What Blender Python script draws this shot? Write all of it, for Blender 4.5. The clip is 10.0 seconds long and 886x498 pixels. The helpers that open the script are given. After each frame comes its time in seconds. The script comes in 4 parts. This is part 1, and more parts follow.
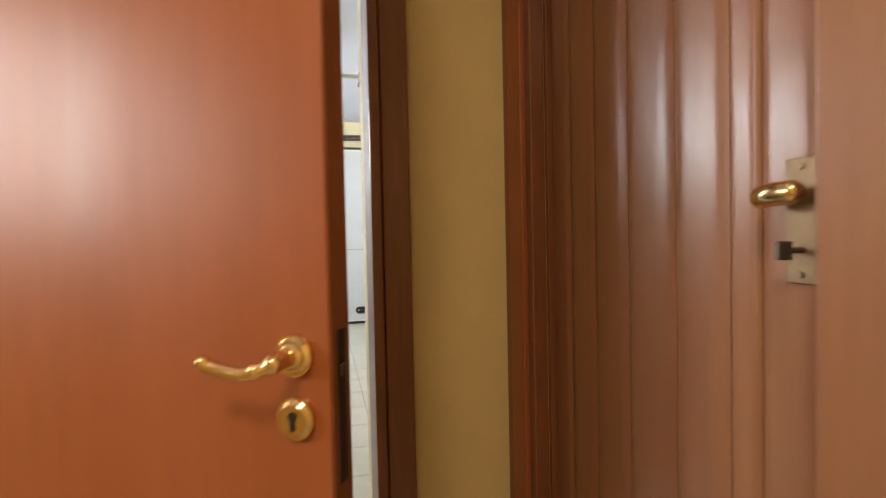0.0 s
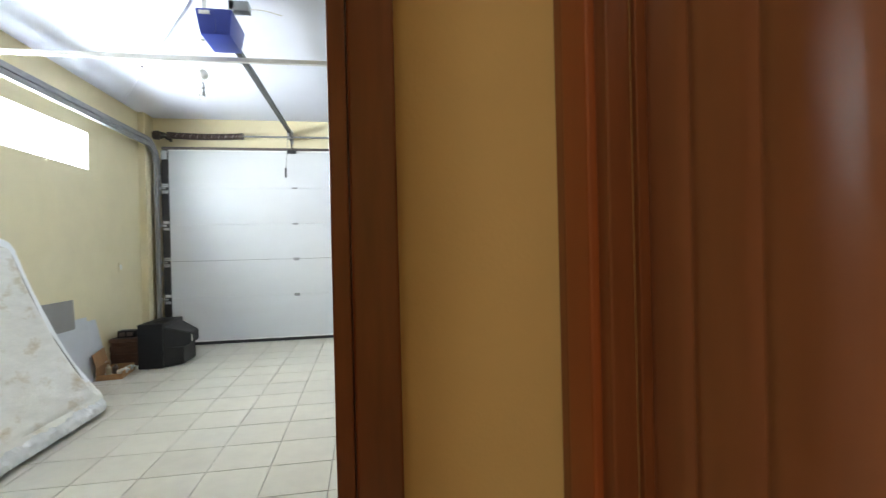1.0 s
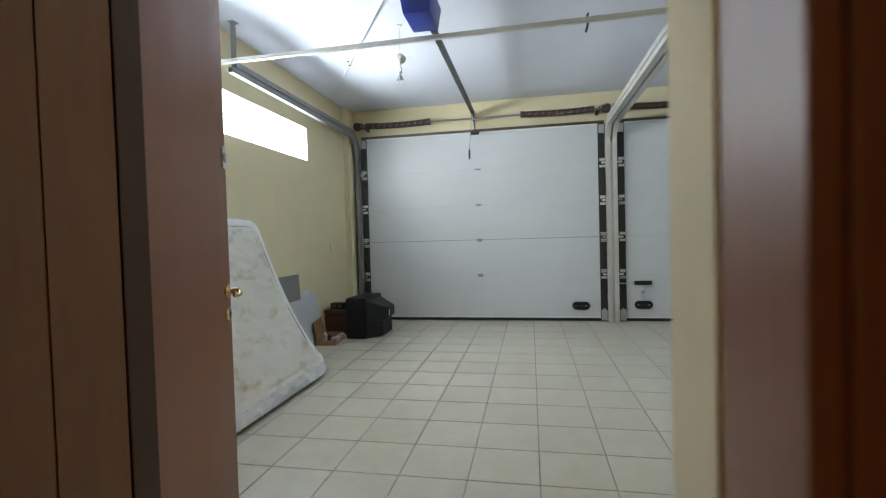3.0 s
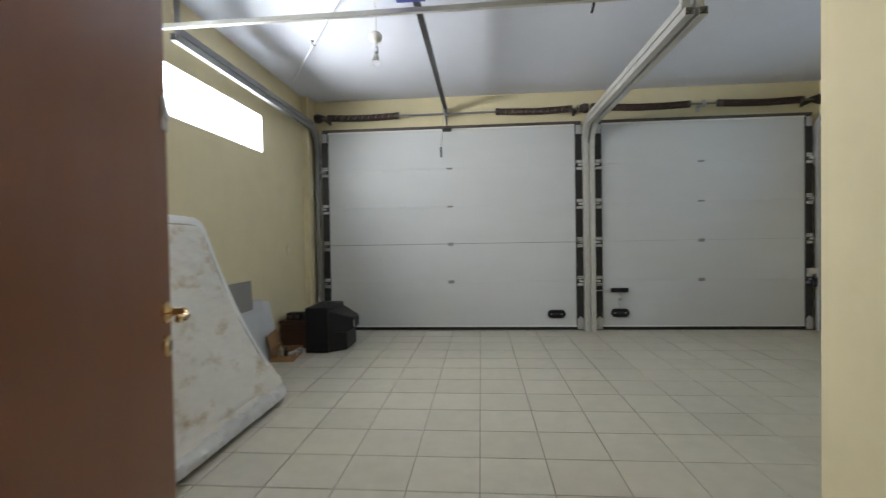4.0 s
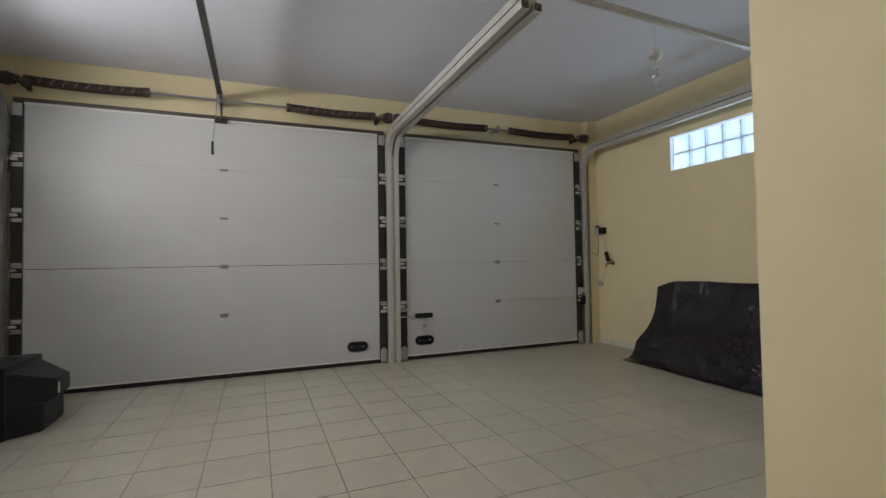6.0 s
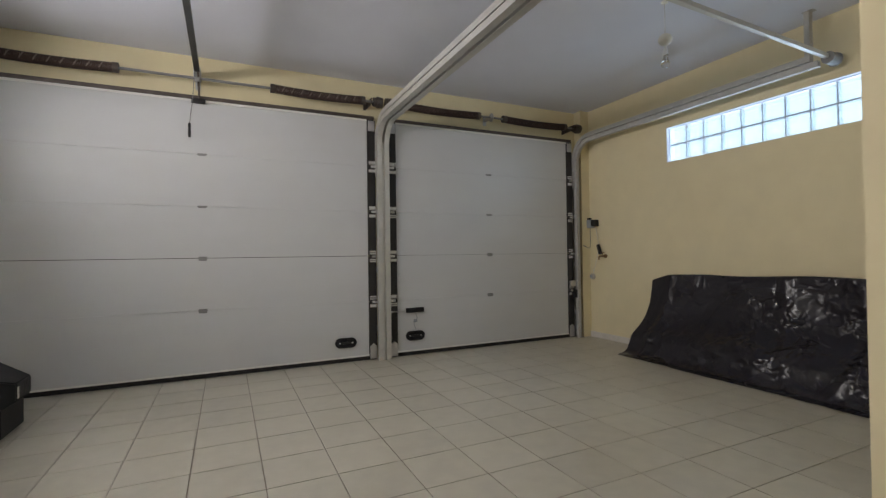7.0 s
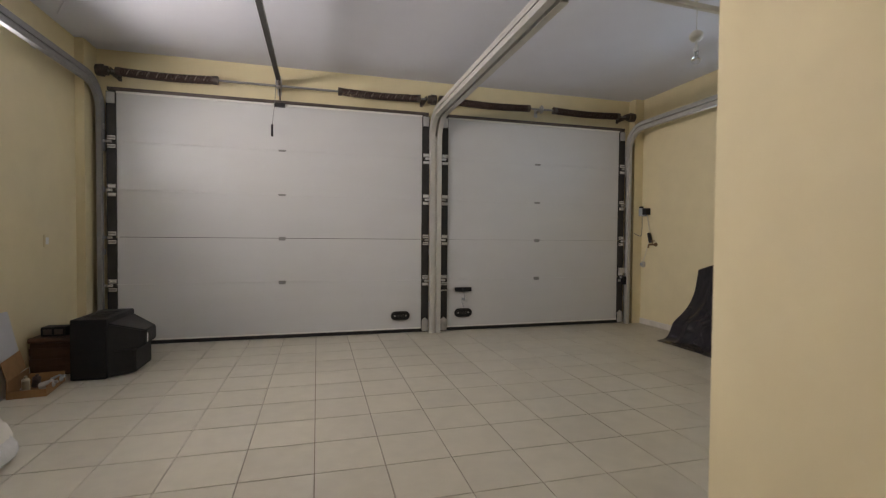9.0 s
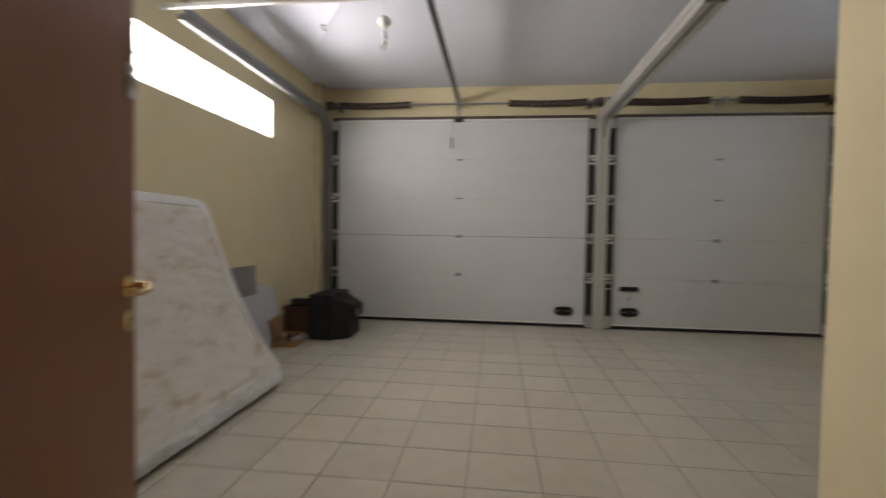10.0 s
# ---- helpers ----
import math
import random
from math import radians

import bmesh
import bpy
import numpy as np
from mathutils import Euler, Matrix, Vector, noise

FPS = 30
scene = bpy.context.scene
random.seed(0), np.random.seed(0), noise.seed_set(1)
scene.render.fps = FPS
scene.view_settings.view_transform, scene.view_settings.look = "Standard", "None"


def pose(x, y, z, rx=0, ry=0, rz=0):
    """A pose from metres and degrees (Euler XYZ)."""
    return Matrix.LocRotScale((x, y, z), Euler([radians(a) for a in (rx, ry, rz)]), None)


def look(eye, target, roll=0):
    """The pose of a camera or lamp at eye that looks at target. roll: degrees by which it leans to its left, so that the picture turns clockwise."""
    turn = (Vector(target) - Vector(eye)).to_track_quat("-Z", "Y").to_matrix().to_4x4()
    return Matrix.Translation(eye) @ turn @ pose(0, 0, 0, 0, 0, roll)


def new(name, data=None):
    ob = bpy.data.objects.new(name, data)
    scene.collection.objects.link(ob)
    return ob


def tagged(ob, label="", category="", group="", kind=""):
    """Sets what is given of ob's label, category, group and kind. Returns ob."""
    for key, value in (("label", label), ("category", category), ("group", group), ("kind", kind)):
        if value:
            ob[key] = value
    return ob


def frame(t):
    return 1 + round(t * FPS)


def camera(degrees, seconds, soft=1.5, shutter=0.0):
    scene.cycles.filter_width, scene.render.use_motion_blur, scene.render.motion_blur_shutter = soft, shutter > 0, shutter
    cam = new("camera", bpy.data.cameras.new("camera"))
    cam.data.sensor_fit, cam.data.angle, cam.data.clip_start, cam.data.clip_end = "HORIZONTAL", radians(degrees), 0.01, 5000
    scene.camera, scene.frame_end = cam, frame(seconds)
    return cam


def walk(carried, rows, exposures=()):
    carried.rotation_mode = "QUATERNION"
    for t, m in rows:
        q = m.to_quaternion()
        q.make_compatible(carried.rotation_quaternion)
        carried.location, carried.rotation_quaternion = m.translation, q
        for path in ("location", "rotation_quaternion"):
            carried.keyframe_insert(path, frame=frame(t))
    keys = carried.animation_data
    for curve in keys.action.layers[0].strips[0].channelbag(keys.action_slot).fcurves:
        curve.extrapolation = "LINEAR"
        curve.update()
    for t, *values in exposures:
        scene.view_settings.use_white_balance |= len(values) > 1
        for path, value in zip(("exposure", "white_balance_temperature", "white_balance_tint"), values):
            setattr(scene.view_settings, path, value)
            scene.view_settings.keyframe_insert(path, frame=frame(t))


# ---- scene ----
cam = camera(87.8, 10.0, soft=1.25, shutter=0.5)
PATH = [
    (0, (0.812, -1.211, 1.302), (1.315, 0.724, 1.254), -1.22),
    (0.3, (0.863, -1.07, 1.311), (1.444, 0.843, 1.238), -1.97),
    (0.5, (0.896, -0.979, 1.315), (1.583, 0.899, 1.277), 0.49),
    (0.8, (0.946, -0.85, 1.294), (1.39, 1.1, 1.259), -1.51),
    (1, (0.961, -0.799, 1.268), (1.299, 1.172, 1.26), -1.35),
    (1.5, (0.971, -0.747, 1.228), (1.12, 1.247, 1.283), -2.28),
    (2, (0.942, -0.728, 1.253), (0.845, 1.27, 1.244), -2.86),
    (2.5, (0.876, -0.674, 1.225), (0.491, 1.288, 1.171), -1.76),
    (3.8, (0.451, -0.216, 1.213), (0.205, 1.768, 1.165), -1.0),
    (4, (0.411, -0.12, 1.205), (0.247, 1.873, 1.167), -1.0),
    (4.5, (0.348, 0.147, 1.158), (0.528, 2.139, 1.176), -0.9),
    (5, (0.306, 0.339, 1.171), (0.757, 2.287, 1.19), -1.9),
    (5.5, (0.337, 0.563, 1.16), (0.946, 2.468, 1.204), -2.4),
    (5.7, (0.342, 0.624, 1.157), (1.011, 2.508, 1.219), -1.7),
    (6.8, (0.207, 0.989, 1.176), (1.081, 2.788, 1.194), -0.8),
    (7, (0.214, 1.008, 1.154), (1.067, 2.817, 1.18), -0.8),
    (7.5, (0.219, 1.013, 1.169), (0.96, 2.87, 1.203), -1.0),
    (8, (0.339, 0.835, 1.165), (0.853, 2.768, 1.171), -0.7),
    (8.5, (0.367, 0.607, 1.154), (0.839, 2.551, 1.154), -0.1),
    (9, (0.4, 0.418, 1.18), (0.927, 2.347, 1.13), 0.5),
    (9.5, (0.419, 0.198, 1.169), (0.765, 2.168, 1.144), 0.1),
    (10, (0.509, -0.058, 1.178), (0.279, 1.928, 1.113), 1.0),
]
EXPOSURES = [(0, 1.1, 6700, 10), (0.5, 1.15, 6600, 10), (1.0, 0.95, 6300, 8), (1.6, 0.95, 6200, 6), (2.0, 0.74, 6200, 6), (2.5, 0.36, 6200, 6), (3.8, 0.0, 6600, 9),
             (4.5, -0.29, 6950, 13), (5.0, -0.50, 7100, 14), (7.0, -0.36, 7200, 17), (8.0, -0.20, 7300, 18), (9.0, -0.27, 7650, 21), (10, -0.50, 7600, 20)]
walk(cam, [(t, look(eye, target, roll)) for t, eye, target, roll in PATH], EXPOSURES)

# ---- world and large lights ----
world = bpy.data.worlds.new("sky")
scene.world = world
world.use_nodes = True
wn = world.node_tree.nodes
sky = wn.new("ShaderNodeTexSky")
sky.sky_type = "NISHITA"
sky.sun_disc = False
sky.sun_elevation, sky.sun_rotation = radians(48), radians(-95)
world.node_tree.links.new(sky.outputs[0], wn["Background"].inputs[0])
wn["Background"].inputs[1].default_value = 0.1


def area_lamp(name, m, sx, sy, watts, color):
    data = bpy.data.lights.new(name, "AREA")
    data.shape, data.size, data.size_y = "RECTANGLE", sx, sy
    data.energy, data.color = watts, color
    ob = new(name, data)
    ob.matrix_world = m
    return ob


LEFT, RIGHT, FRONT, BACK, CEIL = -1.91, 4.80, 6.06, 0.20, 3.12
HALL_Y = -0.15
CORNER = (1.578, 1.565)
WIN_Z = (2.177, 2.577)
WIN_L = (2.26, 4.675)
WIN_R = (2.25, 4.675)
# daylight in the two glass-block windows
area_lamp("daylight_west", pose(LEFT - 0.145, sum(WIN_L) / 2, sum(WIN_Z) / 2, 0, -84, 0), 0.385, 2.40, 118, (0.93, 0.97, 1.0))
area_lamp("daylight_east", pose(RIGHT + 0.145, sum(WIN_R) / 2, sum(WIN_Z) / 2, 0, 90, 0), 0.39, 2.40, 18.5, (0.52, 0.76, 1.0))
# warm lamp added out of view to light the hall
area_lamp("hall_added_light", pose(0.35, -1.75, 2.50, 0, 0, 0), 0.30, 0.30, 8.0, (1.0, 0.80, 0.56))
# daylight in the window of the hall
area_lamp("daylight_hall", pose(-1.22, -0.525, 1.78, 0, -90, 0), 0.80, 0.65, 11.0, (1.0, 0.97, 0.93))

# ---- materials ----


def mat(name, color, rough=0.6, metal=0.0, var=0.08, scale=6.0, bump=0.0, bump_scale=60.0, stretch=(1, 1, 1), color2=None, coat=0.0, per_object=0.0, spec=None, placed=False):
    m = bpy.data.materials.new(name)
    m.use_nodes = True
    nt = m.node_tree
    b = nt.nodes["Principled BSDF"]
    b.inputs["Roughness"].default_value = rough
    b.inputs["Metallic"].default_value = metal
    if coat:
        b.inputs["Coat Weight"].default_value = coat
        b.inputs["Coat Roughness"].default_value = 0.12
    if spec is not None:
        b.inputs["Specular IOR Level"].default_value = spec
    tc = nt.nodes.new("ShaderNodeTexCoord")
    mp = nt.nodes.new("ShaderNodeMapping")
    mp.inputs["Scale"].default_value = stretch
    if placed:
        geo = nt.nodes.new("ShaderNodeNewGeometry")
        nt.links.new(geo.outputs["Position"], mp.inputs[0])
    else:
        nt.links.new(tc.outputs["Object"], mp.inputs[0])
    n1 = nt.nodes.new("ShaderNodeTexNoise")
    n1.inputs["Scale"].default_value = scale
    n1.inputs["Detail"].default_value = 6
    nt.links.new(mp.outputs[0], n1.inputs["Vector"])
    n2 = nt.nodes.new("ShaderNodeTexNoise")
    n2.inputs["Scale"].default_value = scale * 0.13
    n2.inputs["Detail"].default_value = 3
    nt.links.new(mp.outputs[0], n2.inputs["Vector"])
    add = nt.nodes.new("ShaderNodeMath")
    add.operation = "MULTIPLY_ADD"
    add.inputs[1].default_value = 0.5
    nt.links.new(n1.outputs[0], add.inputs[0])
    half = nt.nodes.new("ShaderNodeMath")
    half.operation = "MULTIPLY"
    half.inputs[1].default_value = 0.5
    nt.links.new(n2.outputs[0], half.inputs[0])
    nt.links.new(half.outputs[0], add.inputs[2])
    value = add
    if per_object:
        info = nt.nodes.new("ShaderNodeObjectInfo")
        more = nt.nodes.new("ShaderNodeMath")
        more.operation = "MULTIPLY_ADD"
        more.inputs[1].default_value = per_object
        nt.links.new(info.outputs["Random"], more.inputs[0])
        nt.links.new(add.outputs[0], more.inputs[2])
        value = more
    ramp = nt.nodes.new("ShaderNodeValToRGB")
    lo = [max(0, c * (1 - var)) for c in color]
    hi = list(color2) if color2 else [min(1, c * (1 + var)) for c in color]
    ramp.color_ramp.elements[0].position, ramp.color_ramp.elements[1].position = 0.3, 0.7
    ramp.color_ramp.elements[0].color = (*lo, 1)
    ramp.color_ramp.elements[1].color = (*hi, 1)
    nt.links.new(value.outputs[0], ramp.inputs[0])
    nt.links.new(ramp.outputs[0], b.inputs["Base Color"])
    rr = nt.nodes.new("ShaderNodeMapRange")
    rr.inputs["From Min"].default_value, rr.inputs["From Max"].default_value = 0.3, 0.7
    rr.inputs["To Min"].default_value, rr.inputs["To Max"].default_value = max(0.02, rough * 0.85), min(1, rough * 1.15)
    nt.links.new(n2.outputs[0], rr.inputs[0])
    nt.links.new(rr.outputs[0], b.inputs["Roughness"])
    if bump:
        n3 = nt.nodes.new("ShaderNodeTexNoise")
        n3.inputs["Scale"].default_value = bump_scale
        n3.inputs["Detail"].default_value = 5
        nt.links.new(mp.outputs[0], n3.inputs["Vector"])
        bp = nt.nodes.new("ShaderNodeBump")
        bp.inputs["Strength"].default_value = bump
        bp.inputs["Distance"].default_value = 0.01
        nt.links.new(n3.outputs[0], bp.inputs["Height"])
        nt.links.new(bp.outputs[0], b.inputs["Normal"])
    return m


M_WALL = mat("yellow_plaster", (0.74, 0.645, 0.42), 0.75, var=0.05, scale=5, bump=0.05, bump_scale=140)
M_HALLWALL = mat("ochre_plaster", (0.70, 0.565, 0.28), 0.7, var=0.05, scale=5, bump=0.1, bump_scale=140)
M_CEIL = mat("white_plaster", (0.74, 0.758, 0.845), 0.8, var=0.03, scale=3, bump=0.08, bump_scale=90)
M_TILE = mat("cream_tile", (0.507, 0.470, 0.385), 0.36, var=0.10, scale=9, bump=0.04, bump_scale=25, per_object=0.16, placed=True)
M_GROUT = mat("grout", (0.27, 0.225, 0.18), 0.9, var=0.2, scale=20, bump=0.2, bump_scale=150)
M_MARBLE = mat("marble_skirting", (0.66, 0.62, 0.56), 0.35, var=0.15, scale=14)
M_WOOD = mat("cherry_veneer", (0.33, 0.098, 0.033), 0.45, var=0.10, scale=7, stretch=(5, 5, 0.7), bump=0.015, bump_scale=30)
M_WOOD_D = mat("dark_cherry_wood", (0.215, 0.076, 0.031), 0.40, var=0.25, scale=10, stretch=(6, 6, 0.6), bump=0.03, bump_scale=30, coat=0.25)
M_WOOD_B = mat("board_wood", (0.28, 0.126, 0.064), 0.33, var=0.12, scale=8, stretch=(6, 6, 0.5), bump=0.02, bump_scale=30)
M_LINING = mat("lining_veneer", (0.22, 0.102, 0.048), 0.42, var=0.14, scale=9, stretch=(6, 6, 0.6), bump=0.02, bump_scale=30)
M_FRAME = mat("dark_frame_paint", (0.065, 0.026, 0.018), 0.45, var=0.15, scale=12)
M_BDOOR = mat("brown_door_film", (0.24, 0.093, 0.043), 0.44, var=0.06, scale=9, stretch=(3, 3, 0.5), spec=0.35)
M_BRASS = mat("polished_brass", (0.80, 0.59, 0.31), 0.20, 1.0, var=0.08, scale=20)
M_BRONZE = mat("aged_brass", (0.27, 0.185, 0.11), 0.52, 1.0, var=0.25, scale=30)
M_PANEL = mat("white_steel_panel", (0.61, 0.615, 0.62), 0.42, var=0.03, scale=3, bump=0.05, bump_scale=220, stretch=(0.4, 1, 2))
M_BLACK = mat("black_steel", (0.022, 0.021, 0.022), 0.45, var=0.3, scale=12)
M_RUBBER = mat("black_rubber", (0.018, 0.017, 0.017), 0.7, var=0.3, scale=12)
M_STEEL = mat("galvanised_steel", (0.56, 0.56, 0.57), 0.34, 0.75, var=0.14, scale=18)
M_BRIGHT = mat("bright_zinc", (0.74, 0.75, 0.76), 0.28, 0.6, var=0.12, scale=20)
M_TRACK = mat("painted_track", (0.60, 0.59, 0.56), 0.36, 0.35, var=0.1, scale=12)
M_GALV = mat("dull_zinc_track", (0.27, 0.27, 0.275), 0.62, 0.25, var=0.12, scale=14)
M_PALEZINC = mat("pale_zinc_track", (0.46, 0.45, 0.43), 0.6, 0.2, var=0.12, scale=14)
M_DARKSTEEL = mat("oiled_steel", (0.12, 0.10, 0.09), 0.45, 0.6, var=0.35, scale=25)
M_SPRING = mat("spring_steel", (0.085, 0.055, 0.047), 0.5, 0.5, var=0.4, scale=35)
M_BLUE = mat("blue_plastic", (0.035, 0.06, 0.36), 0.4, var=0.12, scale=8)
M_WHITEPL = mat("white_plastic", (0.78, 0.77, 0.73), 0.4, var=0.04, scale=8)
M_GREYPL = mat("grey_plastic", (0.33, 0.36, 0.39), 0.45, var=0.1, scale=10)
M_BLACKPL = mat("charcoal_plastic", (0.010, 0.010, 0.013), 0.48, var=0.25, scale=14, bump=0.06, bump_scale=300, spec=0.35)
M_WHITEBOARD = mat("white_board", (0.55, 0.55, 0.57), 0.5, var=0.06, scale=5)
M_GREYBOARD = mat("grey_board", (0.27, 0.25, 0.235), 0.6, var=0.1, scale=6)
M_CARD = mat("cardboard", (0.31, 0.17, 0.075), 0.85, var=0.2, scale=14, bump=0.1, bump_scale=80)
M_CRATE = mat("dark_brown_wood", (0.085, 0.038, 0.022), 0.5, var=0.3, scale=10, stretch=(1, 6, 6))
M_TAN = mat("pale_metal_foil", (0.55, 0.50, 0.38), 0.35, 0.4, var=0.3, scale=30)
M_CABLE_W = mat("pale_cable", (0.66, 0.63, 0.56), 0.5, var=0.05, scale=10)
M_CABLE = mat("grey_cable", (0.20, 0.20, 0.20), 0.5, var=0.1, scale=10)
M_MORTAR = mat("grey_mortar", (0.30, 0.33, 0.36), 0.85, var=0.12, scale=30, bump=0.1, bump_scale=120)
M_BORDER = mat("white_border_cloth", (0.80, 0.79, 0.77), 0.8, var=0.05, scale=9, bump=0.2, bump_scale=40)
M_RAIL = mat("dark_rail_steel", (0.032, 0.033, 0.033), 0.45, 0.1, var=0.25, scale=20)
M_HINGE = mat("dull_grey_steel", (0.25, 0.25, 0.25), 0.5, 0.2, var=0.15, scale=20)
M_CHALK = mat("chalk_paint", (0.30, 0.25, 0.23), 0.8, var=0.2, scale=40)
M_SEAM = mat("seam_tape", (0.50, 0.47, 0.43), 0.8, var=0.1, scale=20)
M_FILM = mat("clear_film", (0.66, 0.65, 0.64), 0.25, var=0.15, scale=14, bump=0.5, bump_scale=26)


def mattress_material():
    m = mat("stained_ticking", (0.72, 0.685, 0.62), 0.8, var=0.07, scale=12, bump=0.30, bump_scale=12, stretch=(1, 1.0, 3.2))
    nt = m.node_tree
    b = nt.nodes["Principled BSDF"]
    src = b.inputs["Base Color"].links[0].from_socket
    tc = nt.nodes.new("ShaderNodeTexCoord")
    n = nt.nodes.new("ShaderNodeTexNoise")
    n.inputs["Scale"].default_value, n.inputs["Detail"].default_value = 4.2, 11
    n.inputs["Roughness"].default_value = 0.66
    stm = nt.nodes.new("ShaderNodeMapping")
    stm.inputs["Scale"].default_value = (1, 1, 1.8)
    nt.links.new(tc.outputs["Object"], stm.inputs[0])
    nt.links.new(stm.outputs[0], n.inputs["Vector"])
    r = nt.nodes.new("ShaderNodeValToRGB")
    r.color_ramp.elements[0].position, r.color_ramp.elements[1].position = 0.53, 0.70
    r.color_ramp.elements[0].color, r.color_ramp.elements[1].color = (0, 0, 0, 1), (0.85, 0.85, 0.85, 1)
    nt.links.new(n.outputs[0], r.inputs[0])
    mx = nt.nodes.new("ShaderNodeMix")
    mx.data_type = "RGBA"
    nt.links.new(r.outputs[0], mx.inputs["Factor"])
    nt.links.new(src, mx.inputs["A"])
    mx.inputs["B"].default_value = (0.46, 0.35, 0.20, 1)
    nt.links.new(mx.outputs["Result"], b.inputs["Base Color"])
    return m


def tarp_material():
    m = mat("black_polythene", (0.012, 0.010, 0.016), 0.27, var=0.25, scale=6)
    nt = m.node_tree
    b = nt.nodes["Principled BSDF"]
    tc = nt.nodes.new("ShaderNodeTexCoord")
    warp = nt.nodes.new("ShaderNodeTexNoise")
    warp.inputs["Scale"].default_value = 3.0
    nt.links.new(tc.outputs["Object"], warp.inputs["Vector"])
    mixv = nt.nodes.new("ShaderNodeMix")
    mixv.data_type = "VECTOR"
    mixv.inputs["Factor"].default_value = 0.25
    nt.links.new(tc.outputs["Object"], mixv.inputs["A"])
    nt.links.new(warp.outputs["Color"], mixv.inputs["B"])
    last = None
    # the sheet is smoother towards its far end
    sx = nt.nodes.new("ShaderNodeSeparateXYZ")
    nt.links.new(tc.outputs["Object"], sx.inputs[0])
    mr = nt.nodes.new("ShaderNodeMapRange")
    mr.inputs["From Min"].default_value, mr.inputs["From Max"].default_value = 2.9, 4.1
    mr.inputs["To Min"].default_value, mr.inputs["To Max"].default_value = 0.62, 0.30
    nt.links.new(sx.outputs["Y"], mr.inputs[0])
    # the creases gather in patches
    patch = nt.nodes.new("ShaderNodeTexNoise")
    patch.inputs["Scale"].default_value, patch.inputs["Detail"].default_value = 2.6, 2
    nt.links.new(tc.outputs["Object"], patch.inputs["Vector"])
    gate = nt.nodes.new("ShaderNodeMapRange")
    gate.inputs["From Min"].default_value, gate.inputs["From Max"].default_value = 0.42, 0.60
    gate.inputs["To Min"].default_value, gate.inputs["To Max"].default_value = 0.12, 1.0
    nt.links.new(patch.outputs[0], gate.inputs[0])
    force = nt.nodes.new("ShaderNodeMath")
    force.operation = "MULTIPLY"
    nt.links.new(mr.outputs[0], force.inputs[0])
    nt.links.new(gate.outputs[0], force.inputs[1])
    for scale, dist in ((3.4, 0.120), (9.0, 0.060), (24.0, 0.026)):
        v = nt.nodes.new("ShaderNodeTexVoronoi")
        v.inputs["Scale"].default_value = scale
        nt.links.new(mixv.outputs["Result"], v.inputs["Vector"])
        bp = nt.nodes.new("ShaderNodeBump")
        nt.links.new(force.outputs[0], bp.inputs["Strength"])
        bp.inputs["Distance"].default_value = dist
        nt.links.new(v.outputs["Distance"], bp.inputs["Height"])
        if last:
            nt.links.new(last.outputs[0], bp.inputs["Normal"])
        last = bp
    nt.links.new(last.outputs[0], b.inputs["Normal"])
    return m


def block_material():
    m = bpy.data.materials.new("glass_block")
    m.use_nodes = True
    nt = m.node_tree
    nt.nodes.remove(nt.nodes["Principled BSDF"])
    out = nt.nodes["Material Output"]
    tr = nt.nodes.new("ShaderNodeBsdfTransparent")
    tr.inputs[0].default_value = (0.97, 0.985, 0.99, 1)
    gl = nt.nodes.new("ShaderNodeBsdfGlossy")
    gl.inputs["Roughness"].default_value = 0.35
    tl = nt.nodes.new("ShaderNodeBsdfTranslucent")
    tl.inputs[0].default_value = (0.85, 0.92, 0.95, 1)
    tc = nt.nodes.new("ShaderNodeTexCoord")
    wv = nt.nodes.new("ShaderNodeTexNoise")
    wv.inputs["Scale"].default_value = 38
    nt.links.new(tc.outputs["Object"], wv.inputs["Vector"])
    bp = nt.nodes.new("ShaderNodeBump")
    bp.inputs["Strength"].default_value = 0.4
    nt.links.new(wv.outputs[0], bp.inputs["Height"])
    nt.links.new(bp.outputs[0], gl.inputs["Normal"])
    m1 = nt.nodes.new("ShaderNodeMixShader")
    m1.inputs[0].default_value = 0.20
    nt.links.new(tr.outputs[0], m1.inputs[1])
    nt.links.new(tl.outputs[0], m1.inputs[2])
    m2 = nt.nodes.new("ShaderNodeMixShader")
    m2.inputs[0].default_value = 0.012
    nt.links.new(m1.outputs[0], m2.inputs[1])
    nt.links.new(gl.outputs[0], m2.inputs[2])
    nt.links.new(m2.outputs[0], out.inputs[0])
    return m


def glass_material():
    m = bpy.data.materials.new("clear_glass")
    m.use_nodes = True
    b = m.node_tree.nodes["Principled BSDF"]
    b.inputs["Transmission Weight"].default_value = 1.0
    b.inputs["Roughness"].default_value = 0.02
    b.inputs["IOR"].default_value = 1.45
    return m


M_MATTRESS = mattress_material()
M_TARP = tarp_material()
M_BLOCK = block_material()
M_GLASS = glass_material()

# ---- mesh helpers ----


def box_bm(bm, x0, x1, y0, y1, z0, z1, bev=0.0, m=None):
    r = bmesh.ops.create_cube(bm, size=1)
    vs = r["verts"]
    bmesh.ops.scale(bm, vec=(x1 - x0, y1 - y0, z1 - z0), verts=vs)
    bmesh.ops.translate(bm, vec=((x0 + x1) / 2, (y0 + y1) / 2, (z0 + z1) / 2), verts=vs)
    if m is not None:
        bmesh.ops.transform(bm, matrix=m, verts=vs)
    if bev:
        es = list({e for v in vs for e in v.link_edges})
        bmesh.ops.bevel(bm, geom=es, offset=bev, segments=2, affect="EDGES", profile=0.6)


